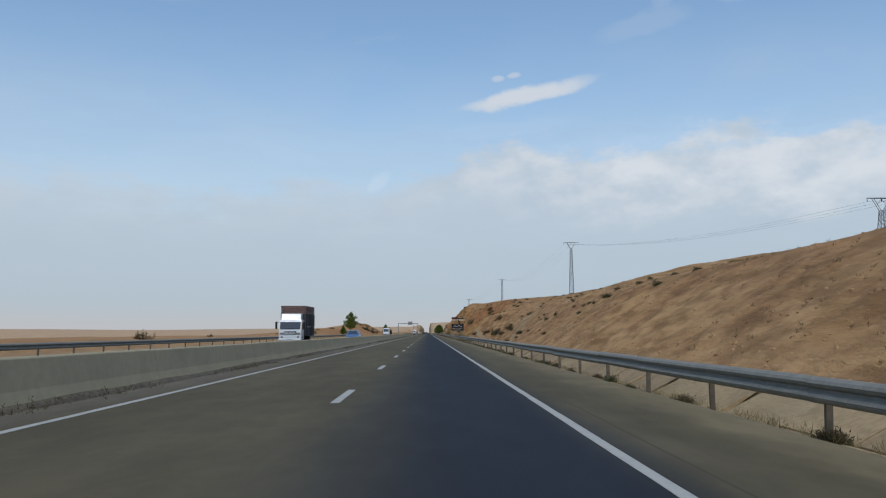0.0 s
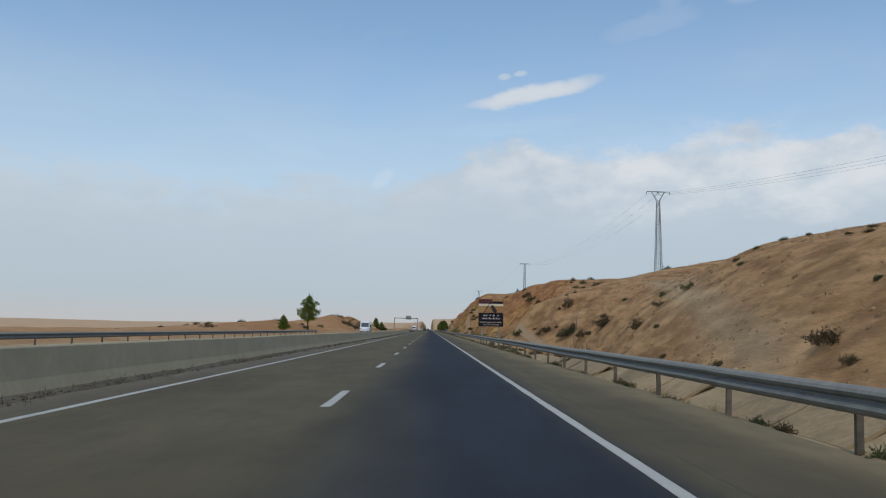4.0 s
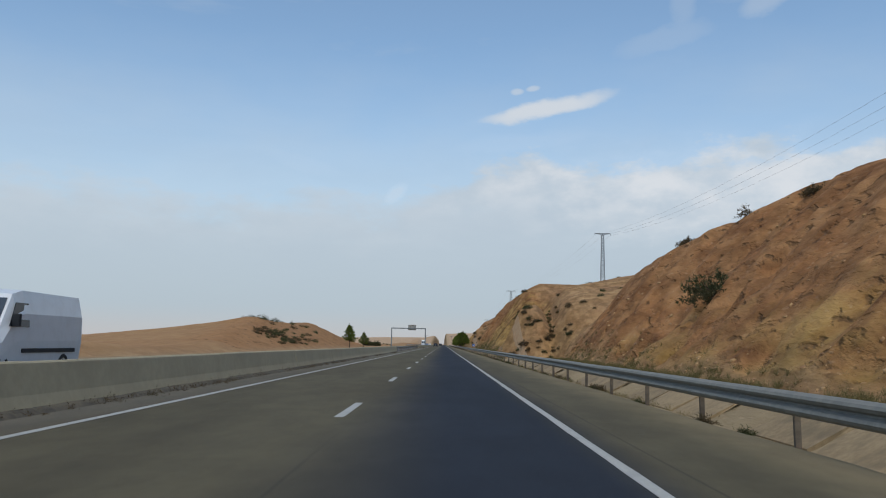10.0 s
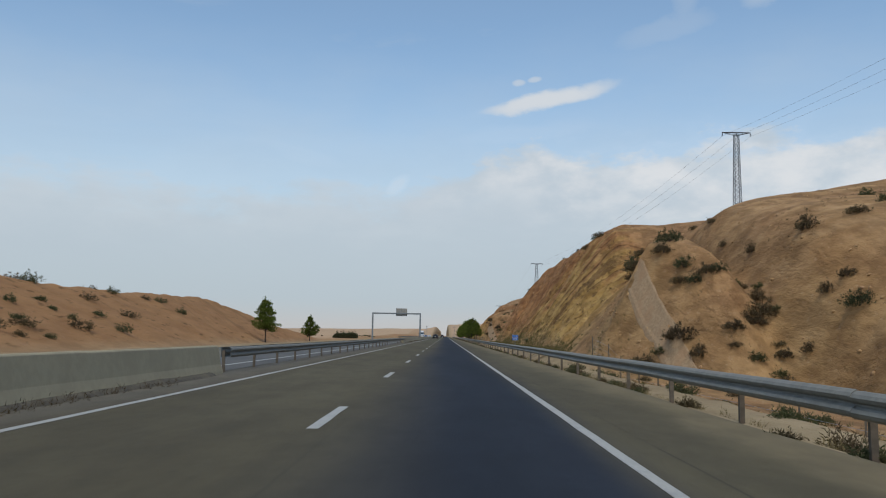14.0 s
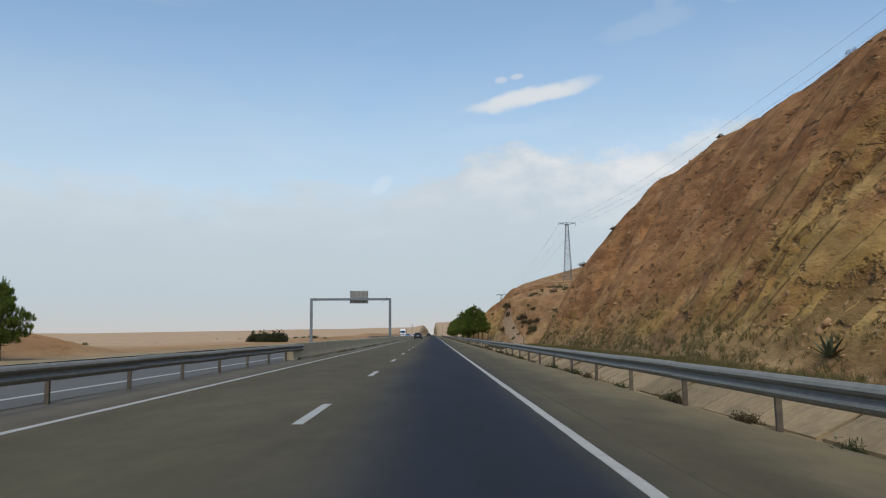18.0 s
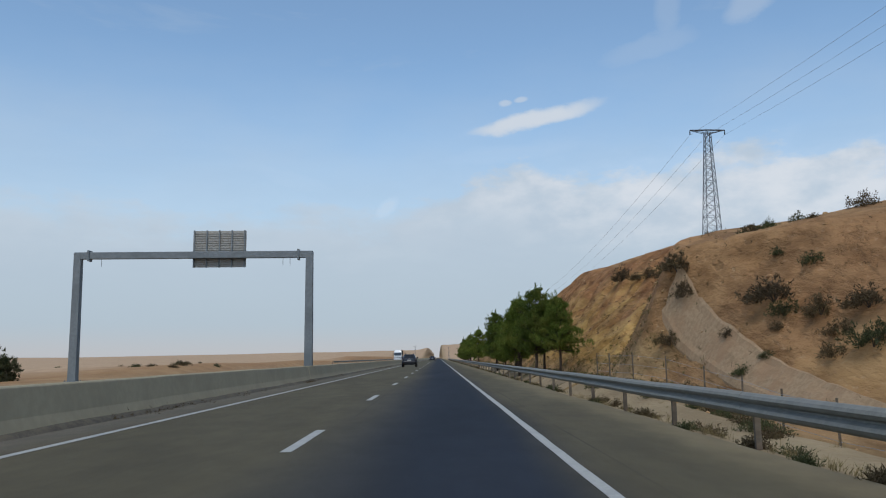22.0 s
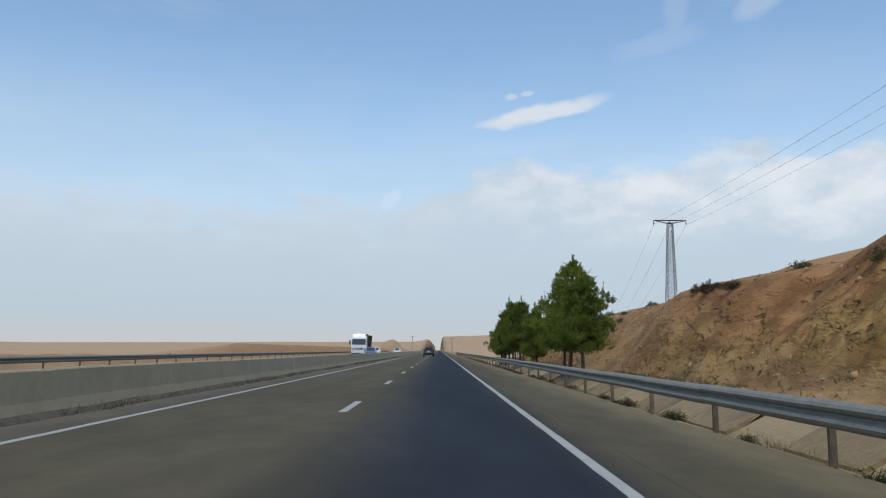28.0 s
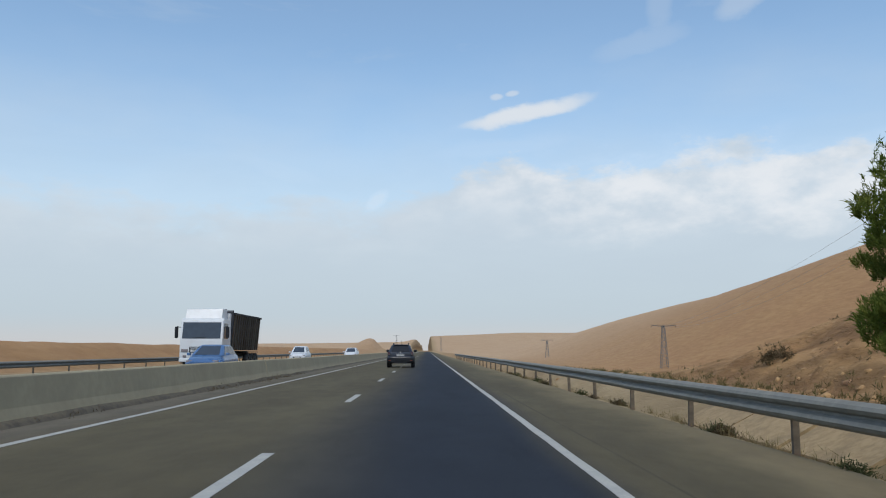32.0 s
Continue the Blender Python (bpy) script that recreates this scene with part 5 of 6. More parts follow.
def billboard(y, x0, x1, z0, z1):
    b = thing("billboard", "tall motorway billboard with tan picture and black text panel", "billboard", (x0 + x1) / 2, y)
    w = (x1 - x0) / 2
    for sx in (-0.68, 0.70):
        part("post", block(sx * w - 0.075, sx * w + 0.075, 0.05, 0.20, ground_z((x0 + x1) / 2 + sx * w, y) - 0.3, z1 - 0.1, 0.01), GALV, b, "grey steel post")
    n = 12
    hs = (z1 - z0) / n
    for k in range(n):
        mat = B_BLACK if k < 6 else (B_PALE if k == 9 else B_MAROON if k == 11 else B_BLACK if k == 10 else B_TAN)
        slat = part("panel_slat", block(-w, w, -0.03, 0.03, z0 + k * hs + 0.004, z0 + (k + 1) * hs - 0.004, 0.006), mat, b)
        if 6 <= k <= 8:
            part("print_patch", block(-w * 0.45, w * 0.96, -0.034, -0.028, z0 + k * hs + 0.05, z0 + (k + 1) * hs - 0.1), B_BROWN, slat)
    part("print_patch", block(w * 0.1, w * 0.96, -0.034, -0.028, z1 - hs + 0.03, z1 - 0.03), B_TAN, b)
    part("print_patch", prism(bmesh.new(), [(-w * 0.98, z1 - hs * 1.9), (-w * 0.98, z1 - hs * 1.05), (w * 0.1, z1 - hs * 1.1), (w * 0.2, z1 - hs * 1.5)], "y", -0.036, -0.028), B_MAROON, b)
    part("print_stroke", prism(bmesh.new(), [(-w * 0.62, z0 + hs * 6.05), (-w * 0.54, z0 + hs * 6.05), (w * 0.12, z1 - 0.08), (w * 0.06, z1 - 0.08)], "y", -0.042, -0.03), INK, b, "dark slanted stroke")
    for dx, dz, r in ((0.12, 8.55, 0.23), (0.2, 7.9, 0.2), (0.26, 7.3, 0.25), (0.34, 6.8, 0.22)):
        part("print_blot", prism(bmesh.new(), [(dx * w + r * math.cos(a) * 0.8, z0 + hs * dz + r * math.sin(a)) for a in np.linspace(0, 5.8, 11)], "y", -0.039 - dx * 0.01, -0.03), INK, b, "dark blot")
    for row, cols in ((4.55, ((-0.62, -0.3), (-0.1, 0.02), (0.12, 0.34), (0.5, 0.62))), (3.25, ((-0.7, -0.28), (-0.2, 0.05), (0.12, 0.3), (0.38, 0.72)))):
        for a, c in cols:
            part("script_bar", block(a * w, c * w, -0.04, -0.03, z0 + row * hs, z0 + row * hs + 0.06), PLATE, b)
            part("script_bar", block((a + 0.05) * w, (a + 0.1) * w, -0.04, -0.03, z0 + row * hs, z0 + row * hs + 0.17), SIGN_WHITE, b)
            part("script_bar", block((c - 0.07) * w, (c - 0.02) * w, -0.04, -0.03, z0 + row * hs, z0 + row * hs + 0.13), SIGN_WHITE, b)
    words("PRESERVONS LA PROPRETE", 0.182, B_PALE, b, 0, -0.034, z0 + hs * 1.55)
    words("DE L'AUTOROUTE", 0.19, B_PALE, b, 0.04, -0.034, z0 + hs * 0.5)
    return b


billboard(181.2, 4.93, 7.55, 1.62, 4.50)

mark = thing("road_sign", "small blue marker plate on a thin post behind the rail", "sign", 5.9, 400.6)
part("post", tube(bmesh.new(), [(0, 0.03, -0.6), (0, 0.03, 1.35)], [0.025, 0.025], 8), GALV, mark)
for z0, z1 in ((1.16, 1.38), (0.92, 1.14)):
    plate = part("plate", block(-0.25, 0.25, -0.012, 0.0, z0, z1, 0.004), SIGN_BLUE, mark, "blue enamel plate")
    for za in (z0 + 0.004, z1 - 0.014):
        part("rim", block(-0.245, 0.245, -0.016, -0.011, za, za + 0.010), SIGN_WHITE, plate)
    if z0 < 1:
        words("323", 0.20, SIGN_WHITE, plate, 0, -0.015, z0 + 0.04)
    else:
        part("text_bar", block(0.13, 0.17, -0.018, -0.01, z0 + 0.06, z0 + 0.16), SIGN_WHITE, plate)


# ---------------------------------------------------------------- lattice pylons and their wires
def pylon(x, y, top, arm, vee=False, foot=1.5, z0=None):
    z0 = ground_z(x, y) if z0 is None else z0
    h = top - z0
    p = thing("pylon", "grey lattice steel pylon with a %s on the hillside" % ("V-shaped head" if vee else "flat crossarm"), "pylon", x, y, z0, 0, "pylons of the power line")
    body_top = h - (1.7 if vee else 0.25)

    def half(z):
        return foot / 2 + (0.28 - foot / 2) * min(z / body_top, 1)
    for sx in (-1, 1):
        for sy in (-1, 1):
            part("leg", tube(bmesh.new(), [(sx * half(-0.4), sy * half(-0.4), -0.4), (sx * 0.28, sy * 0.28, body_top)], [0.055, 0.045], 4), LATTICE, p)
    levels = [0.0]
    while levels[-1] < body_top - 0.5:
        levels.append(levels[-1] + max(0.55, half(levels[-1]) * 1.5))
    levels[-1] = body_top
    for side in range(4):
        for a, b in zip(levels, levels[1:]):
            wa, wb = half(a), half(b)
            q = [(-wa, wa, a), (wa, wa, a), (wb, wb, b), (-wb, wb, b)]
            rot = Matrix.Rotation(side * math.pi / 2, 3, "Z")
            q = [rot @ Vector(v) for v in q]
            part("diagonal_brace", tube(bmesh.new(), [q[0], q[2]], [0.026, 0.026], 3, False), LATTICE, p)
            part("diagonal_brace", tube(bmesh.new(), [q[1], q[3]], [0.026, 0.026], 3, False), LATTICE, p)
            part("cross_bar", tube(bmesh.new(), [q[3], q[2]], [0.022, 0.022], 3, False), LATTICE, p)
    if vee:
        for sx in (-1, 1):
            for sy in (-0.25, 0.25):
                part("head_strut", tube(bmesh.new(), [(sx * 0.28, sy, body_top), (sx * 1.25, sy, h)], [0.05, 0.045], 4), LATTICE, p)
            part("head_strut", tube(bmesh.new(), [(sx * 0.7, 0, body_top + 0.85), (-sx * 0.25, 0, h)], [0.03, 0.03], 4), LATTICE, p)
    bm = bmesh.new()
    for sy in (-0.22, 0.22):
        tube(bm, [(-arm, sy * 0.3, h), (-0.3, sy, h), (0.3, sy, h), (arm, sy * 0.3, h)], [0.05] * 4, 4)
        tube(bm, [(-arm, sy * 0.3, h), (-0.3, sy, h - (0.0 if vee else 0.35)), (0.3, sy, h - (0.0 if vee else 0.35)), (arm, sy * 0.3, h)], [0.035] * 4, 4)
    for k in range(int(arm * 2 / 0.5)):
        xx = -arm + 0.25 + k * 0.5
        tube(bm, [(xx - 0.2, -0.15, h), (xx + 0.2, 0.15, h)], [0.025, 0.025], 3, False)
    part("crossarm", bm, LATTICE, p)
    for xx in (-arm, 0.0, arm):
        part("insulator", tube(bmesh.new(), [(xx, 0, h), (xx, 0, h - 0.2), (xx, 0, h - 0.22), (xx, 0, h - 0.5)], [0.02, 0.05, 0.06, 0.05], 6), BLACK, p)
    return (x, y, top - 0.5, arm)


line = [pylon(62.0, 112.0, 19.6, 2.0, True), pylon(43.0, 250.0, 28.3, 2.2, True, 1.3), pylon(38.9, 439.6, 29.3, 1.9, False, 1.0), pylon(29.0, 596.5, 24.9, 1.85, False, 1.7), pylon(27.0, 745.0, 16.6, 1.9, False, 1.1),
        pylon(51.0, 915.0, 6.6, 2.6), pylon(52.0, 1097.0, 5.6, 2.6)]
pylon(-24.0, 1400.0, 13.0, 2.2)
pylon(-2.0 + 14, 1440.0, 12.5, 2.2)
wires = thing("power_line", "three thin sagging power cables between pylons", "power line", 0, 0, 0)
first = (150.0, -60.0, 20.0, 2.0)
for a, b in zip([first] + line, line):
    if b[1] > 1000:
        break
    for k in (-1, 0, 1):
        n = 14
        sag = math.hypot(b[0] - a[0], b[1] - a[1]) ** 2 / 9000.0
        pts = [(a[0] + k * a[3] + (b[0] - a[0] + k * (b[3] - a[3])) * u, a[1] + (b[1] - a[1]) * u, a[2] + (b[2] - a[2]) * u - 4 * sag * u * (1 - u)) for u in np.linspace(0, 1, n)]
        part("cable", tube(bmesh.new(), pts, [0.012] * n, 4), WIRE, wires)

# ---------------------------------------------------------------- plants
def blades(tips, dirs, length, width, rng):
    """Thin leaning triangles: one for each tip and direction."""
    n = len(tips)
    side = np.cross(dirs, rng.normal(size=(n, 3)))
    side /= np.linalg.norm(side, axis=1, keepdims=True) + 1e-9
    L = length * rng.uniform(0.6, 1.2, (n, 1))
    v = np.empty((n, 3, 3))
    v[:, 0] = tips - side * width / 2
    v[:, 1] = tips + side * width / 2
    v[:, 2] = tips + dirs * L
    return v.reshape(-1, 3), np.arange(3 * n).reshape(n, 3)


def raw_mesh(name, v, f, mat):
    me = bpy.data.meshes.new(name)
    me.vertices.add(len(v))
    me.vertices.foreach_set("co", v.astype(np.float32).ravel())
    k = f.shape[1]
    me.loops.add(f.size)
    me.loops.foreach_set("vertex_index", f.astype(np.int32).ravel())
    me.polygons.add(len(f))
    me.polygons.foreach_set("loop_start", np.arange(0, f.size, k, dtype=np.int32))
    me.update(calc_edges=True)
    me.materials.append(mat)
    return me


def tufts(centres, outward, per, length, width, rng, up=0.5, loose=0.75):
    """Brushes of needles round each centre, swept outward and up."""
    c = np.repeat(centres, per, 0) + rng.normal(size=(len(centres) * per, 3)) * 0.05
    d = np.repeat(outward, per, 0) + rng.normal(size=c.shape) * loose + np.array([0, 0, up])
    d /= np.linalg.norm(d, axis=1, keepdims=True)
    return blades(c, d, length, width, rng)


def shoots(centres, outward, per, long, needle, width, rng):
    """Candle-like shoots: needles set all along a short rising stem."""
    n = len(centres)
    stem = outward / (np.linalg.norm(outward, axis=1, keepdims=True) + 1e-6) * 0.6 + np.array([0, 0, 0.85])
    stem /= np.linalg.norm(stem, axis=1, keepdims=True)
    along = np.repeat(stem, per, 0)
    c = np.repeat(centres, per, 0) + along * (rng.uniform(-0.3, 1, (n * per, 1)) * long * np.repeat(rng.uniform(0.5, 1.2, (n, 1)), per, 0)) + rng.normal(size=(n * per, 3)) * 0.014
    d = along * 0.85 + rng.normal(size=c.shape) * 0.48
    d /= np.linalg.norm(d, axis=1, keepdims=True)
    return blades(c, d, needle, width, rng)


def pine(seed, high, spread, bare, slim=1.0, density=1.0):
    """A young Aleppo pine: bent trunk, rising limbs that end in rounded clumps of needle shoots, candles along the upper outline."""
    rng = np.random.default_rng(seed)
    tree = thing("pine_tree", "young green pine with an open uneven crown", "tree", 0, 0, 0, 0, "roadside pines")
    zs = np.linspace(0, 1, 8)
    bend = np.cumsum(rng.normal(0, 0.055, (8, 2)), 0) * high / 6
    tp = np.array([(bend[k][0], bend[k][1], zs[k] * high * 0.93 - 0.15 * (k == 0)) for k in range(8)])
    tr = [0.10 * high / 6 * (1 - 0.86 * u) + 0.012 for u in zs]
    part("trunk", tube(bmesh.new(), [tuple(p) for p in tp], tr, 8), BARK, tree, "brown bark trunk", None, True)
    limbs = bmesh.new()
    tips, sizes = [], []
    n = int(92 * density)
    lean = rng.uniform(0, 6.28)
    for k in range(n):
        share = (k + rng.uniform(0, 1)) / n
        share = share ** 1.12
        u = bare + (0.96 - bare) * share
        a = k * 2.4 + rng.uniform(-0.7, 0.7)
        lump = 1 + 0.22 * math.sin(2 * a + lean + 5 * share) + 0.16 * math.sin(3 * a - 9 * share + seed)
        wide = spread * slim * (1.02 - share) ** 0.62 * min(1.0, 0.72 + 1.6 * share) * lump
        reach = wide * rng.uniform(0.35, 1.0) ** 0.6
        d = np.array([math.cos(a), math.sin(a), 0])
        base = np.array([np.interp(u * 0.93, zs, tp[:, 0]), np.interp(u * 0.93, zs, tp[:, 1]), u * high * 0.86])
        tip = base + d * reach + np.array([0, 0, reach * rng.uniform(0.15, 0.5) + 0.10 * high * share])
        tip[2] = min(tip[2], high * 0.99)
        r0 = 0.030 * (1 - share * 0.6) * high / 6
        mid = base * 0.5 + tip * 0.5 - np.array([0, 0, 0.10 * reach])
        tube(limbs, [base, mid, tip], [r0, r0 * 0.6, r0 * 0.2], 4, False)
        tips.append(tip)
        sizes.append(rng.uniform(0.24, 0.46) * (1 - 0.45 * share) * high / 6)
        if reach > 0.8:
            tips.append(mid + rng.normal(0, 0.16, 3) + np.array([0, 0, 0.2]))
            sizes.append(rng.uniform(0.20, 0.36) * high / 6)
    tips, sizes = np.array(tips), np.array(sizes)
    per = 34
    m = len(tips) * per
    ball = rng.normal(size=(m, 3))
    ball /= np.linalg.norm(ball, axis=1, keepdims=True)
    ball *= rng.uniform(0.25, 1.0, (m, 1)) ** 0.5 * np.array([1.15, 1.15, 0.75])
    cen = np.repeat(tips, per, 0) + ball * np.repeat(sizes, per)[:, None]
    out = ball * 0.9 + np.array([0, 0, 0.2])
    v, f = shoots(cen, out, 13, 0.15, 0.12, 0.027, rng)
    # upright candles on the outline
    top = rng.choice(len(tips), int(len(tips) * 0.75), replace=False)
    cand = tips[top] + rng.normal(0, 0.12, (len(top), 3)) + np.array([0, 0, 1.0]) * sizes[top][:, None] * 0.6
    lead = np.stack([np.full(8, tp[-1][0]), np.full(8, tp[-1][1]), high * np.linspace(0.88, 0.99, 8)], -1) + rng.normal(0, 0.05, (8, 3))
    v2, f2 = shoots(np.concatenate([cand, lead]), np.concatenate([tips[top] * 0.0 + rng.normal(0, 0.2, (len(top), 3)), lead * 0 + np.array([0, 0, 1.0])]), 42, 0.42, 0.10, 0.024, rng)
    v, f = np.concatenate([v, v2]), np.concatenate([f, f2 + len(v)])
    part("branchwork", limbs, BARK, tree, "brown limbs and twigs")
    hang("crown", raw_mesh("crown", v, f, NEEDLES), tree, None, "needle crown in green clumps")
    return tree


def shrub(seed, mat, label, wide=1.0, high=0.7, count=215, per=9):
    """A low woody shrub: a few stems and a ragged dome of fine twigs."""
    rng = np.random.default_rng(seed)
    s = thing("shrub", label, "shrub", 0, 0, 0, 0, "hillside shrubs")
    bm = bmesh.new()
    for k in range(7):
        a = rng.uniform(0, 6.28)
        r = rng.uniform(0.2, 0.8) * wide
        tube(bm, [(0, 0, -0.1), (r * 0.4 * math.cos(a), r * 0.4 * math.sin(a), high * 0.45), (r * math.cos(a), r * math.sin(a), high * rng.uniform(0.5, 0.9))], [0.025, 0.016, 0.006], 4, False)
    part("branchwork", bm, BARK, s)
    a, u = rng.uniform(0, 2 * math.pi, count), rng.uniform(0.0, 1.0, count)
    lump = 1 + 0.28 * np.sin(a * 3 + seed) + 0.18 * np.sin(a * 5 + 2 * seed)
    r = wide * lump * np.sqrt(1 - u ** 2) * rng.uniform(0.45, 1.0, count)
    c = np.stack([r * np.cos(a), r * np.sin(a), u * high * lump * rng.uniform(0.6, 1.05, count)], -1)
    o = c / (np.linalg.norm(c, axis=1, keepdims=True) + 1e-6)
    v, f = tufts(c, o * 0.7, per, 0.10 * wide + 0.05, 0.034 * wide + 0.012, rng, 0.3)
    hang("foliage", raw_mesh("foliage", v, f, mat), s)
    return s


def place(src, x, y, size=1.0, turn=0.0, tall=1.0, first=set()):
    m = pose(x, y, ground_z(x, y) - 0.04, 0, 0, turn) @ Matrix.Diagonal((size, size, size * tall, 1))
    if src.name not in first:
        first.add(src.name)
        src.matrix_basis = m
        return src
    keep = src.matrix_basis.copy()
    src.matrix_basis = Matrix.Identity(4)
    c = copy_thing(src, m)
    src.matrix_basis = keep
    return c


PINES = [pine(1, 6.0, 1.85, 0.27, 1.0, 0.9), pine(2, 6.6, 2.1, 0.25, 1.0, 0.95), pine(3, 5.7, 2.0, 0.30, 1.0, 0.85), pine(4, 6.6, 1.6, 0.42, 0.9, 0.55), pine(5, 4.8, 1.85, 0.22, 1.0, 0.9)]
FIRST_ROW = [(8.9, 571.0, 2, 1.0), (7.5, 574.0, 1, 1.02), (8.7, 577.0, 2, 1.05), (6.8, 578.5, 0, 1.1), (7.4, 582.5, 1, 0.98), (7.0, 586.0, 2, 1.0), (7.6, 590.0, 4, 1.05), (7.5, 602.0, 4, 0.95), (6.9, 604.2, 1, 1.02), (7.0, 608.0, 2, 1.02), (7.2, 612.0, 0, 0.85),
             (8.7, 619.5, 4, 0.66), (6.8, 646.0, 0, 1.05)]
LAST_ROW = [(7.4, 690.5, 2, 0.95), (7.2, 694.0, 1, 1.0), (7.4, 698.5, 2, 0.95), (7.3, 710.7, 4, 0.95), (7.1, 720.5, 0, 1.0), (7.4, 724.0, 2, 0.95), (7.2, 729.4, 3, 0.98), (8.2, 729.0, 3, 0.85), (7.0, 734.0, 2, 1.02),
            (7.5, 737.0, 0, 0.88), (7.0, 741.0, 4, 1.02), (7.4, 744.6, 2, 0.82), (9.3, 750.5, 4, 1.10)]
FAR_SIDE = [(-22.3, 219.4, 4, 0.66), (-23.5, 254.0, 2, 1.35), (-21.9, 430.0, 2, 1.08), (-21.5, 461.0, 4, 0.95)]
for k, (x, y, v, sc) in enumerate(FIRST_ROW + LAST_ROW + FAR_SIDE):
    place(PINES[v], x, y, sc * (0.88 if x < 0 else 1.0), k * 77.0)

DARK_LABEL = "low dark brown dry shrub on stony soil"
SHRUBS = [shrub(11, SHRUB, DARK_LABEL), shrub(12, SHRUB, DARK_LABEL, 1.0, 0.55), shrub(13, SHRUB, DARK_LABEL, 0.8, 0.8), shrub(14, OLIVE, "dark olive green shrub on stony soil", 1.0, 0.8)]
BUSH = shrub(21, OLIVE, "wide dense dark green bush beyond the road", 1.6, 1.5, 620, 16)
for x, y, sc in ((-29.6, 558.5, 0.9), (-27.4, 557.6, 0.85), (-25.4, 558.4, 0.95), (-28.5, 560.0, 0.95), (-26.4, 559.6, 0.95)):
    place(BUSH, x, y, sc, x * 31)
rng = np.random.default_rng(7)
# x from, x to, y from, y to, how many, sizes
ZONES = [(12, 34, 62, 150, 46, 0.15, 0.38), (16, 42, 345, 412, 18, 0.3, 0.8), (16, 42, 505, 600, 18, 0.4, 1.0), (18, 46, 190, 330, 14, 0.4, 0.9), (13, 50, 60, 190, 30, 0.3, 0.7), (11.5, 24, 512, 572, 24, 0.3, 0.8), (-46, -24, 372, 425, 30, 0.5, 1.2),
         (-40, -23, 170, 300, 16, 0.4, 1.0), (12, 40, 660, 770, 26, 0.4, 1.0), (26, 60, 400, 480, 4, 0.4, 0.9), (-60, -22, 0, 120, 8, 0.5, 1.1), (-60, -22, 480, 760, 10, 0.3, 0.7), (-28, -23, 584, 604, 9, 0.4, 0.8), (-29, -23.5, 356, 388, 38, 0.4, 1.0)]
# hollows behind the rail: y from, y to
HOLLOWS = [(135, 198), (334, 380), (503, 548)]


def scrub(name, label, spots, mat):
    """Many low ragged shrubs in one mesh: x, y, size of each."""
    vs, fs, total = [], [], 0
    for x, y, size in spots:
        c = rng.normal(size=(95, 3))
        c /= np.linalg.norm(c, axis=1, keepdims=True)
        c[:, 2] = np.abs(c[:, 2]) * rng.uniform(0.5, 0.85)
        c *= rng.uniform(0.4, 1.0, (95, 1)) * (1 + 0.25 * np.sin(np.arctan2(c[:, 1:2], c[:, 0:1]) * 3 + x))
        v, f = tufts(c * size, c * 0.7, 10, 0.10 * size + 0.05, 0.036 * size + 0.012, rng, 0.3)
        vs.append(v + np.array([x, y, ground_z(x, y) - 0.05]))
        fs.append(f + total)
        total += len(v)
    tagged(hang(name, raw_mesh(name, np.concatenate(vs), np.concatenate(fs), mat)), label, "scrub", kind="stuff")


spots = [(rng.uniform(z[0], z[1]), rng.uniform(z[2], z[3]), rng.uniform(z[5], z[6])) for z in ZONES for k in range(z[4])]
spots += [(6.2 + rng.uniform(0, 1) ** 1.5 * 7.0, rng.uniform(y0, y1), rng.uniform(0.25, 0.6)) for y0, y1 in HOLLOWS for k in range(40)]
spots += [(rng.normal(4.5, 0.1), y + rng.uniform(-3, 3), rng.uniform(0.08, 0.22)) for y in np.arange(6, 780, 3.1)]
spots += [(17.2 + 3.8 * u + rng.normal(0, 0.3), 362 + 46 * u, rng.uniform(0.3, 0.6)) for u in np.linspace(0.1, 1, 26)]
scrub("hill_scrub", "low brown dry scrub scattered over the hillsides", spots[::2], SHRUB)
scrub("hollow_scrub", "low dark olive scrub in the hollows and on the hillsides", spots[1::2], OLIVE)
# single shrubs that stand out: first hill, first cut and its brow, the hill between the cuts, the hill after the second cut
FIRST_HILL = [(16.9, 85.4, 0.32), (16.6, 89.6, 0.3), (17.3, 80.3, 0.4), (12.3, 89.4, 0.35), (13.2, 120.6, 0.7), (15.5, 155.7, 0.8), (16.9, 197, 0.26), (17.7, 195.6, 0.33), (25.1, 240.7, 0.66), (16.3, 192.2, 1.03), (15.5, 193.5, 0.35), (17.5, 177.2, 0.42), (16.8, 174.1, 1.07), (16.9, 177.2, 0.25), (15.3, 183.5, 0.71), (13.5, 190, 0.82), (14.4, 188.3, 0.35), (11.4, 189.0, 0.6), (11, 198.7, 0.76), (15, 182.6, 0.84), (15.9, 176.6, 0.48), (14.5, 183.6, 0.86), (15.5, 178.6, 0.76), (19.3, 260.6, 1.07), (18.8, 246.6, 1.16), (16.4, 224.4, 0.77), (19.1, 253.1, 0.6), (18.1, 233.6, 0.6), (17.3, 224.2, 0.48), (16, 219.1, 0.42), (24.2, 236.4, 0.35), (23.9, 240.4, 0.28)]
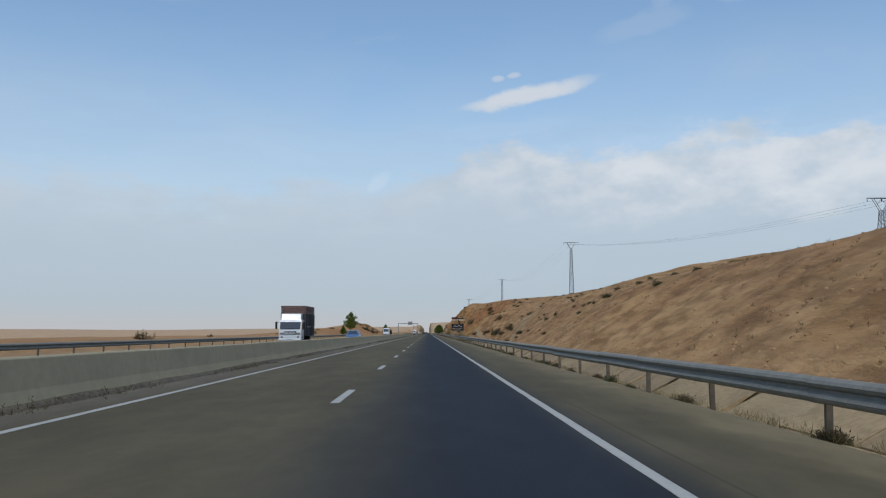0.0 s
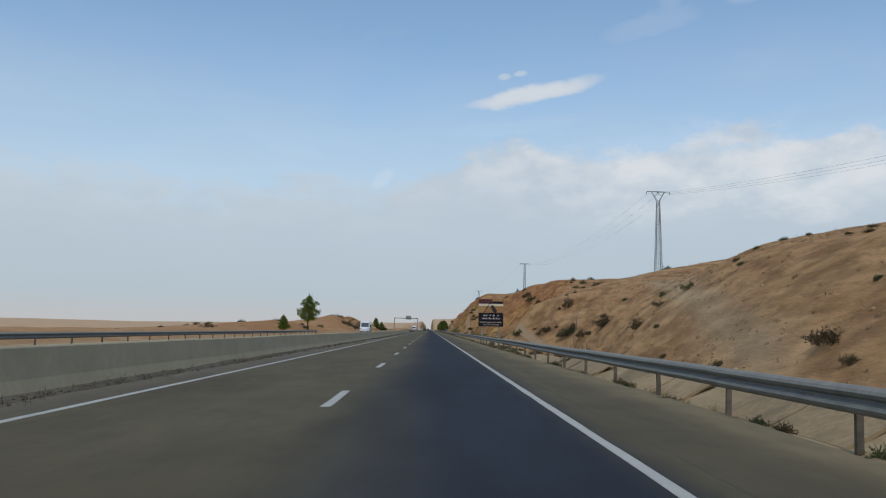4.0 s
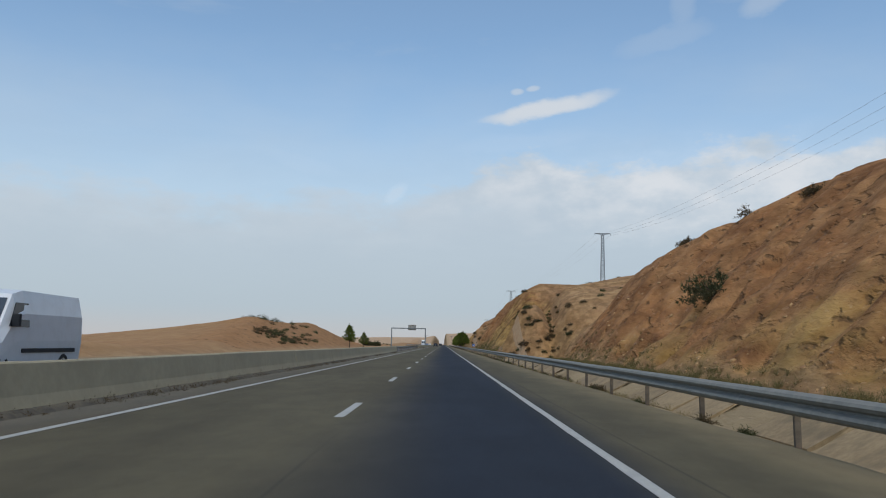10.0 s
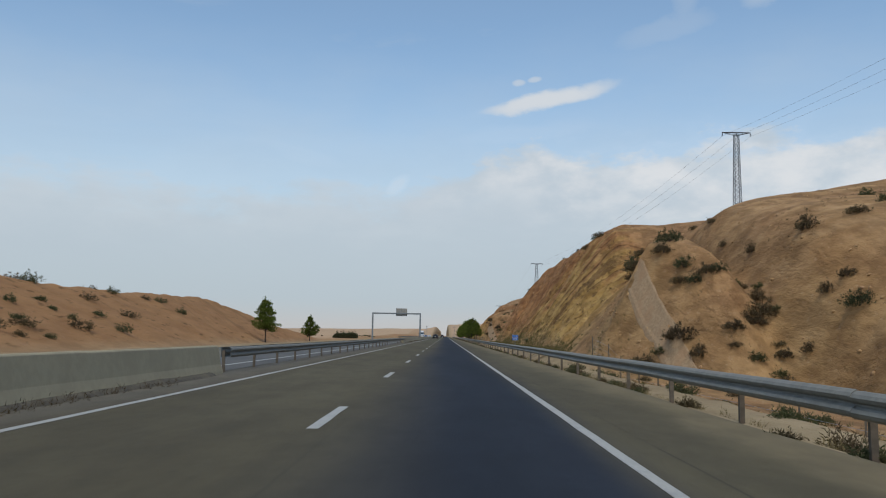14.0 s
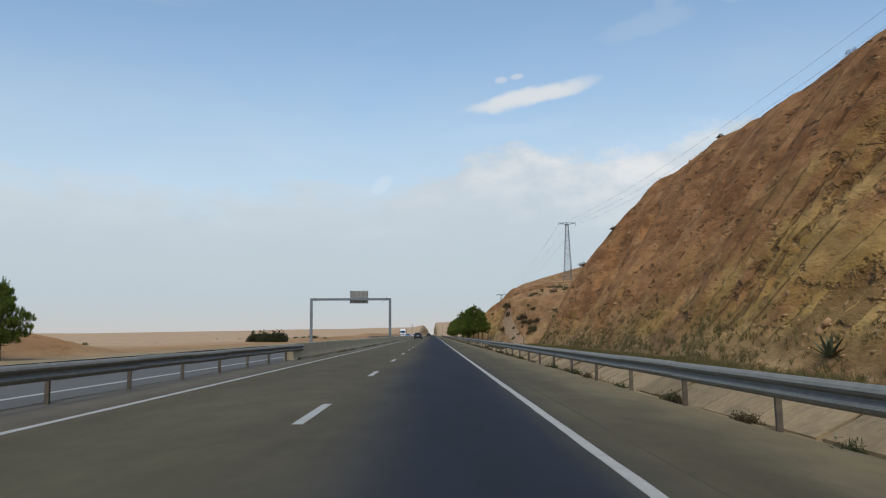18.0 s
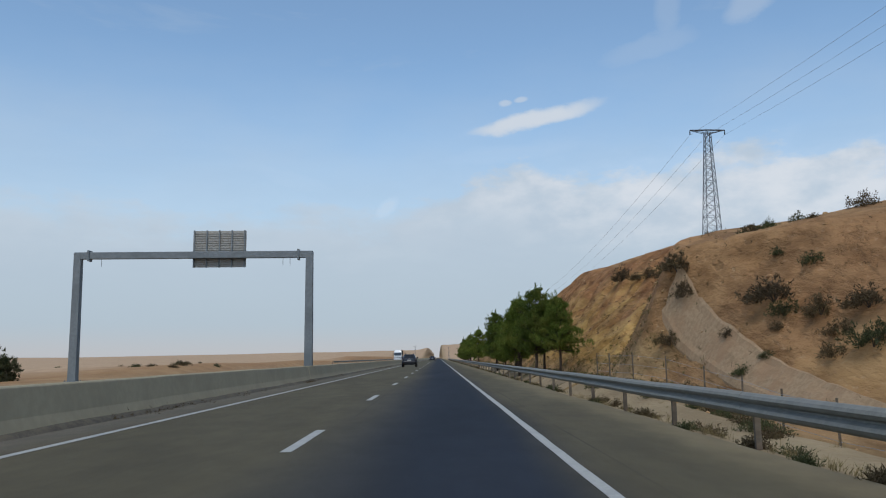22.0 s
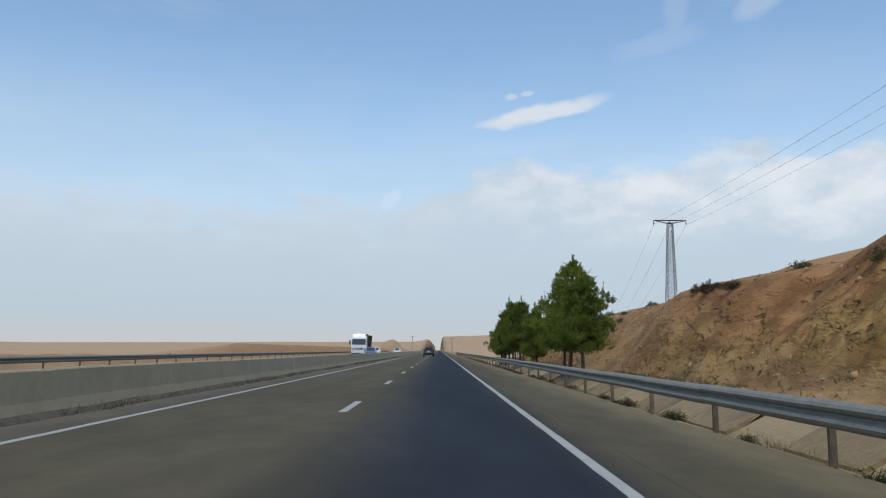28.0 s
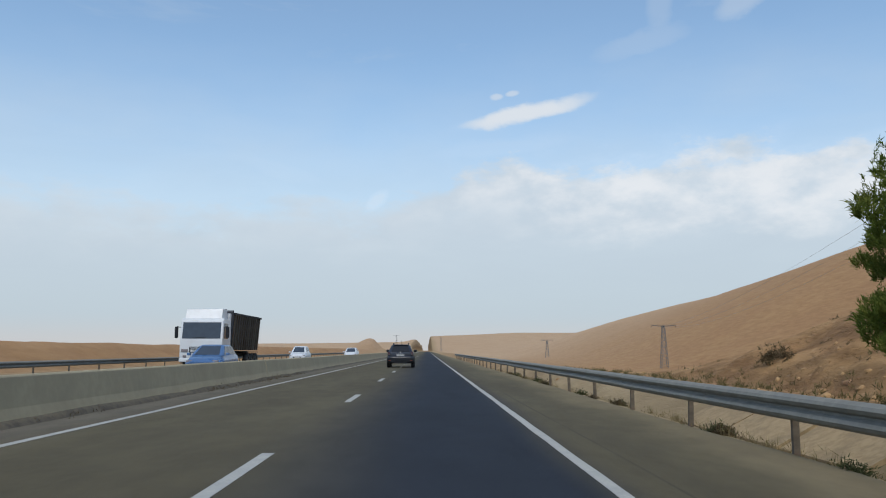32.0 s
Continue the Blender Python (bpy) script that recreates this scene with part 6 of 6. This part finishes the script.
FIRST_CUT = [(14.9, 281.0, 1.65), (21.4, 282.9, 0.71), (18.9, 299.0, 0.67), (18.8, 299.6, 0.75), (25.0, 330.0, 0.8), (19.1, 433.3, 0.63), (19.4, 443.6, 0.69), (19.2, 455.4, 0.32), (19.0, 435.4, 0.39), (18.9, 437.0, 0.38), (19.1, 449.8, 0.32), (21.0, 478.0, 0.27), (20.0, 460.0, 0.25), (14.3, 496.9, 0.40), (16.3, 492.9, 0.27), (14.3, 615.1, 0.49), (23.4, 637.0, 0.75)]
MIDDLE_HILL = [(14.5, 392.0, 0.95), (13.8, 391.0, 0.42), (14.2, 389.0, 0.55), (13.3, 388.0, 0.6), (14.4, 384.1, 0.65), (15.0, 381.5, 0.58), (14.6, 381.0, 0.51), (16.2, 394.0, 0.5), (18.5, 400.0, 0.5), (15.0, 384.9, 0.73), (15.8, 379.6, 0.59), (13.8, 378.2, 0.95), (14.3, 376.3, 0.61), (12.0, 379.7, 0.82), (18.4, 378.2, 0.61), (18.2, 376.8, 0.85), (17.5, 376.4, 0.62), (21.4, 378.1, 0.74), (20.4, 384.4, 0.51), (18.4, 374.1, 0.53), (18.9, 372.5, 0.45), (20.1, 372.9, 0.49), (20.8, 372.0, 0.48), (20.3, 369.9, 0.66), (36.6, 410.1, 0.53), (23.7, 376.6, 0.53), (21.1, 392.1, 0.41), (15.8, 374.7, 0.32), (16.4, 379.3, 0.43), (15.2, 379.8, 0.50), (16.1, 375.6, 0.51), (16.6, 373.7, 0.43)]
THIRD_HILL = [(12.0, 551.1, 0.82), (17.9, 579.5, 0.76), (12.0, 549.9, 0.66), (13.8, 543.9, 1.00), (13.8, 543.0, 0.53), (15.1, 543.1, 0.43), (14.6, 545.1, 0.29), (15.2, 539.2, 0.78), (14.4, 537.6, 0.70), (11.1, 549.7, 0.57), (12.4, 545.5, 0.32), (14.4, 541.2, 0.66), (23.3, 556.0, 0.24), (16.4, 545.7, 0.20), (15.7, 552.4, 0.20), (13.9, 690.7, 0.71), (14.0, 687.7, 0.55), (13.7, 692.4, 0.43), (16.0, 564.5, 0.70), (18.3, 577.3, 0.71), (17.6, 588.5, 1.07), (18.0, 584.3, 0.66)]
for x, y, sc in FIRST_HILL + FIRST_CUT + MIDDLE_HILL + THIRD_HILL:
    place(SHRUBS[int(rng.integers(0, 4))], x, y, sc * (1.3 if 330 < y < 600 and x < 30 else 1.1), rng.uniform(0, 360))


def agave(x, y, size):
    """A rosette of stiff grey-green leaves."""
    g = thing("agave", "grey-green agave with stiff pointed leaves at the slope's foot", "plant", x, y, ground_z(x, y) - 0.03)
    for k in range(17):
        a, lift = k * 2.4, 0.35 + 0.06 * k
        d = Vector((math.cos(a), math.sin(a), 0))
        s2 = Vector((-d.y, d.x, 0))
        rings = []
        for u, w in ((0, 0.05), (0.3, 0.075), (0.7, 0.05), (1, 0.004)):
            c = d * (size * u * math.cos(lift)) + Vector((0, 0, size * (u * math.sin(lift) - 0.10 * u * u)))
            rings.append([c - s2 * w * size, c - Vector((0, 0, 0.03 * size * (1 - u))), c + s2 * w * size, c + Vector((0, 0, 0.012 * size))])
        part("leaf", loft(bmesh.new(), rings), AGAVE, g)


AGAVE = leafy("agave leaf", (0.10, 0.12, 0.075), (0.15, 0.16, 0.10), (0.17, 0.15, 0.09), 0.1)
agave(10.9, 441.8, 0.85)


def scatter(name, label, cat, xs, ys, mat, length, width, per, up, spread):
    """Many small tufts in one mesh."""
    z = land(xs, ys)[0]
    c = np.stack([xs, ys, z - 0.02], -1)
    o = np.zeros_like(c)
    v, f = tufts(c, o, per, length, width, rng, up, spread)
    tagged(hang(name, raw_mesh(name, v, f, mat)), label, cat, kind="stuff")


n = 6500
ys = rng.uniform(-20, 800, n)
xs = np.where(rng.uniform(size=n) < 0.62, rng.normal(4.62, 0.22, n), rng.normal(9.4, 1.3, n))
keep = (waves(xs * 0, ys, 11, 3, 91) + rng.uniform(-0.4, 0.4, n) > -0.05) & (xs > 4.3)
scatter("dry_grass", "dry straw-coloured grass tufts along the guard rail", "grass", xs[keep], ys[keep], STRAW, 0.13, 0.009, 24, 1.1, 0.6)

def drift(y0, y1):
    """A low uneven bank of dirt along the foot of the wall."""
    ys = np.arange(y0, y1, 0.8)
    w = 0.17 + 0.05 * waves(ys * 0, ys, 3.0, 3, 71) + 0.04 * waves(ys * 0, ys, 0.9, 2, 73)
    h = 0.085 + 0.03 * waves(ys * 0, ys, 2.2, 3, 77)
    x0 = WALL_X + 0.20
    rows = [np.stack([ys * 0 + x0, ys, h + 0.02], -1), np.stack([x0 + 0.06 + 0.3 * w, ys, h], -1), np.stack([x0 + 0.07 + 0.7 * w, ys, h * 0.55], -1), np.stack([x0 + 0.08 + w, ys, ys * 0 - 0.02], -1)]
    n = len(ys)
    faces = [(k * n + i, (k + 1) * n + i, (k + 1) * n + i + 1, k * n + i + 1) for k in range(3) for i in range(n - 1)]
    return raw_mesh("dirt_bank", np.concatenate(rows), np.array(faces), DIRT)


for y0, y1 in ((-30, 352), (460, 900)):
    tagged(hang("dirt_bank", drift(y0, y1)), "dark dirt drifted along the foot of the concrete median wall", "dirt", kind="stuff")
n = 6000
ys = rng.uniform(-20, 780, n)
xs = -6.43 + np.abs(rng.normal(0, 0.16, n))
keep = (waves(xs * 0, ys, 7, 3, 95) + rng.uniform(-0.3, 0.3, n) > 0.05) & ((ys < 350) | (ys > 462))
xs, ys = xs[keep], ys[keep]
c = np.stack([xs, ys, xs * 0 + 0.0], -1)
v, f = tufts(c, c * 0, 12, 0.10, 0.014, rng, 0.6, 0.8)
tagged(hang("weeds", raw_mesh("weeds", v, f, SHRUB)), "dry dark weeds at the foot of the median wall", "weeds", kind="stuff")
n = 8000
ys = rng.uniform(210, 800, n)
xs = rng.normal(10.5, 0.9, n)
keep = (waves(xs * 0, ys, 18, 3, 97) + rng.uniform(-0.3, 0.3, n) > -0.1)
scatter("green_weeds", "low grey-green weeds at the foot of the slopes", "weeds", xs[keep], ys[keep], leafy("grey-green weeds", (0.085, 0.08, 0.035), (0.15, 0.13, 0.06), (0.12, 0.10, 0.05), 0.25), 0.22, 0.026, 11, 0.8, 0.7)

n = 5200
ys = np.where(rng.uniform(size=n) < 0.7, rng.uniform(400, 505, n), rng.uniform(250, 322, n))
xs = rng.normal(9.9, 0.75, n)
keep = waves(xs, ys, 6, 3, 105) + rng.uniform(-0.4, 0.4, n) > -0.2
scatter("toe_scrub", "knee-high grey-green scrub along the foot of the cut slopes", "weeds", xs[keep], ys[keep], leafy("toe scrub", (0.10, 0.095, 0.042), (0.175, 0.15, 0.072), (0.16, 0.13, 0.06), 0.3), 0.32, 0.013, 34, 1.0, 0.6)

n = 13000
ys = rng.uniform(20, 780, n)
xs = rng.uniform(11, 34, n)
keep = (waves(xs, ys, 7, 3, 107) + rng.uniform(-0.3, 0.3, n) > 0.05) & ((ys < 235) | ((ys > 325) & (ys < 405)) | ((ys > 505) & (ys < 585)) | (ys > 685))
scatter("hill_tufts", "small dry brown tufts on the stony hillsides", "grass", xs[keep], ys[keep], SHRUB, 0.17, 0.02, 14, 0.7, 0.75)

# ---------------------------------------------------------------- loose rocks on the cut faces and in the ditch
ico = bmesh.new()
bmesh.ops.create_icosphere(ico, subdivisions=1, radius=1.0)
iv = np.array([v.co[:] for v in ico.verts])
ifc = np.array([[v.index for v in f.verts] for f in ico.faces])
ico.free()
n = 21000
ys = rng.uniform(20, 790, n)
foot = rng.uniform(size=n) < 0.4
xs = np.where(foot, rng.normal(10.4, 1.1, n), rng.uniform(10.8, 34, n))
size = np.where(foot, rng.gamma(1.6, 0.045, n) + 0.03, rng.gamma(1.3, 0.07, n) + 0.04)
keep = (xs > 5.0) & (waves(xs, ys, 9, 3, 99) + rng.uniform(-0.3, 0.3, n) > -0.1)
xs, ys, size = xs[keep], ys[keep], np.minimum(size[keep] * 0.8, 0.17)
zs = land(xs, ys)[0]
n = len(xs)
v = iv[None] * (size[:, None, None] * rng.uniform(0.5, 1.3, (n, 1, 3)) * np.array([1.0, 1.1, 0.7])) * rng.uniform(0.55, 1.3, (n, len(iv), 1))
v = v + np.stack([xs, ys, zs - size * 0.25], -1)[:, None]
f = ifc[None] + (np.arange(n) * len(iv))[:, None, None]
tagged(hang("loose_rocks", raw_mesh("loose_rocks", v.reshape(-1, 3), f.reshape(-1, 3), ROCK)), "loose broken rocks on the cut slopes", "rocks", kind="stuff")


# ---------------------------------------------------------------- concrete drainage chutes down the slopes
def chute(pts, wide, label):
    """A shallow concrete channel that follows the ground through pts."""
    path = []
    for (x0, y0), (x1, y1) in zip(pts, pts[1:]):
        m = max(2, int(math.hypot(x1 - x0, y1 - y0) / 0.6))
        path += [(x0 + (x1 - x0) * k / m, y0 + (y1 - y0) * k / m) for k in range(m)]
    path.append(pts[-1])
    ob = thing("drain_chute", label, "drain", 0, 0, 0, 0, "drainage chutes")
    prof = [(-1.0, -0.03), (-0.82, 0.05), (-0.55, 0.0), (0.0, 0.02), (0.55, -0.01), (0.8, 0.06), (1.0, -0.04), (1.0, -0.7), (-1.0, -0.7)]
    n = len(path)
    lean, heights = [], []
    for k, (x, y) in enumerate(path):
        a, b = path[max(k - 1, 0)], path[min(k + 1, n - 1)]
        d = Vector((b[0] - a[0], b[1] - a[1], 0)).normalized()
        lean.append((-d.y, d.x, (ground_z(x - d.y * wide * 0.6, y + d.x * wide * 0.6) - ground_z(x + d.y * wide * 0.6, y - d.x * wide * 0.6)) / 1.2))
        heights.append(max(ground_z(x, y), 0.5 * (ground_z(x - d.y * wide * 0.5, y + d.x * wide * 0.5) + ground_z(x + d.y * wide * 0.5, y - d.x * wide * 0.5))))
    near = np.ones(3) / 3
    level = np.convolve(np.pad(heights, 1, mode="edge"), near, "valid")
    cross = np.convolve(np.pad([c[2] for c in lean], 1, mode="edge"), near, "valid")
    per = 5
    for s in range(0, n - 1, per):
        rings = []
        for k in range(s, min(s + per, n - 1) + 1):
            x, y = path[k]
            ragged = 1 + 0.05 * math.sin(k * 2.1) + 0.06 * math.sin(k * 0.77 + 2)
            rings.append([(x + lean[k][0] * u * ragged * wide / 2, y + lean[k][1] * u * ragged * wide / 2, level[k] + cross[k] * u * 0.5 + 0.07 + v2 + 0.03 * math.sin(k * 1.9 + u * 3)) for u, v2 in prof])
        part("chute_slab", loft(bmesh.new(), rings), CHUTE, ob)
    return ob


chute([(12.7, 184.5), (12.2, 190.0), (11.7, 196.0), (11.3, 201.5)], 0.75, "pale concrete drainage chute stepping down a dry hillside")
chute([(13.7, 373.0), (13.4, 377.0), (13.1, 381.0), (12.8, 386.0)], 1.1, "pale broken concrete drainage chute on a shrubby hillside")
chute([(13.0, 534.0), (12.6, 539.0), (12.1, 545.0), (11.6, 551.5)], 1.1, "wide pale concrete drainage chute on a dry hillside")


# ---------------------------------------------------------------- open concrete drain behind the right-hand rail
drain = thing("drain_channel", "open roadside drain lined with broken dusty concrete slabs", "drain", 0, 0, 0, kind="structure")
DRAIN_SIDES = [((4.62, -0.10), (5.72, -0.58)), ((6.42, -0.58), (7.62, 0.03))]
for k, y in enumerate(np.concatenate([np.arange(4, 142, 3.0), np.arange(202, 330, 3.0), np.arange(388, 498, 3.0), np.arange(553, 757, 3.0)])):
    for side, ((xa, za), (xb, zb)) in enumerate(DRAIN_SIDES):
        if side == 0 or random.random() < 0.16:
            continue
        cut = random.uniform(0.0, 0.25) * (xb - xa) if side else 0.0
        sag = random.uniform(-0.03, 0.03)
        long = 2.96 if side else 5.9
        ring = [[(xa, yy, za + 0.03 + sag), (xb - cut, yy + random.uniform(-0.1, 0.1), zb + 0.05 + sag - cut * (zb - za) / (xb - xa)), (xb - cut, yy, zb - 0.09), (xa, yy, za - 0.10)] for yy in (y, y + long * 0.5, y + long - random.uniform(0, 0.2))]
        part("drain_slab", loft(bmesh.new(), ring), DRAIN, drain)


# ---------------------------------------------------------------- wire fence along the foot of the slopes
def fence(y0, y1, x, label, drift=0.0):
    fn = thing("wire_fence", label, "fence", x, y0)
    n = int((y1 - y0) / 4.0)
    posts = []
    for k in range(n + 1):
        xx = 0.5 * math.sin(k * 0.9) + drift * k * 4.0
        z = ground_z(x + xx, y0 + k * 4.0)
        posts.append((xx, k * 4.0, z))
        part("fence_post", tube(bmesh.new(), [(xx, k * 4.0, z - 0.2), (xx + 0.03 * math.sin(k), k * 4.0 + 0.04, z + 1.35)], [0.035, 0.03], 5), POST, fn)
    for hgt in (0.4, 0.8, 1.2):
        part("fence_wire", tube(bmesh.new(), [(a, b, c + hgt) for a, b, c in posts], [0.006] * len(posts), 3, False), WIRE, fn)


fence(345, 385, 9.6, "thin wire fence on leaning steel posts")
fence(505, 560, 9.4, "thin wire fence on leaning steel posts")
fence(150, 184, 10.6, "thin wire fence climbing a dry slope", 0.14)
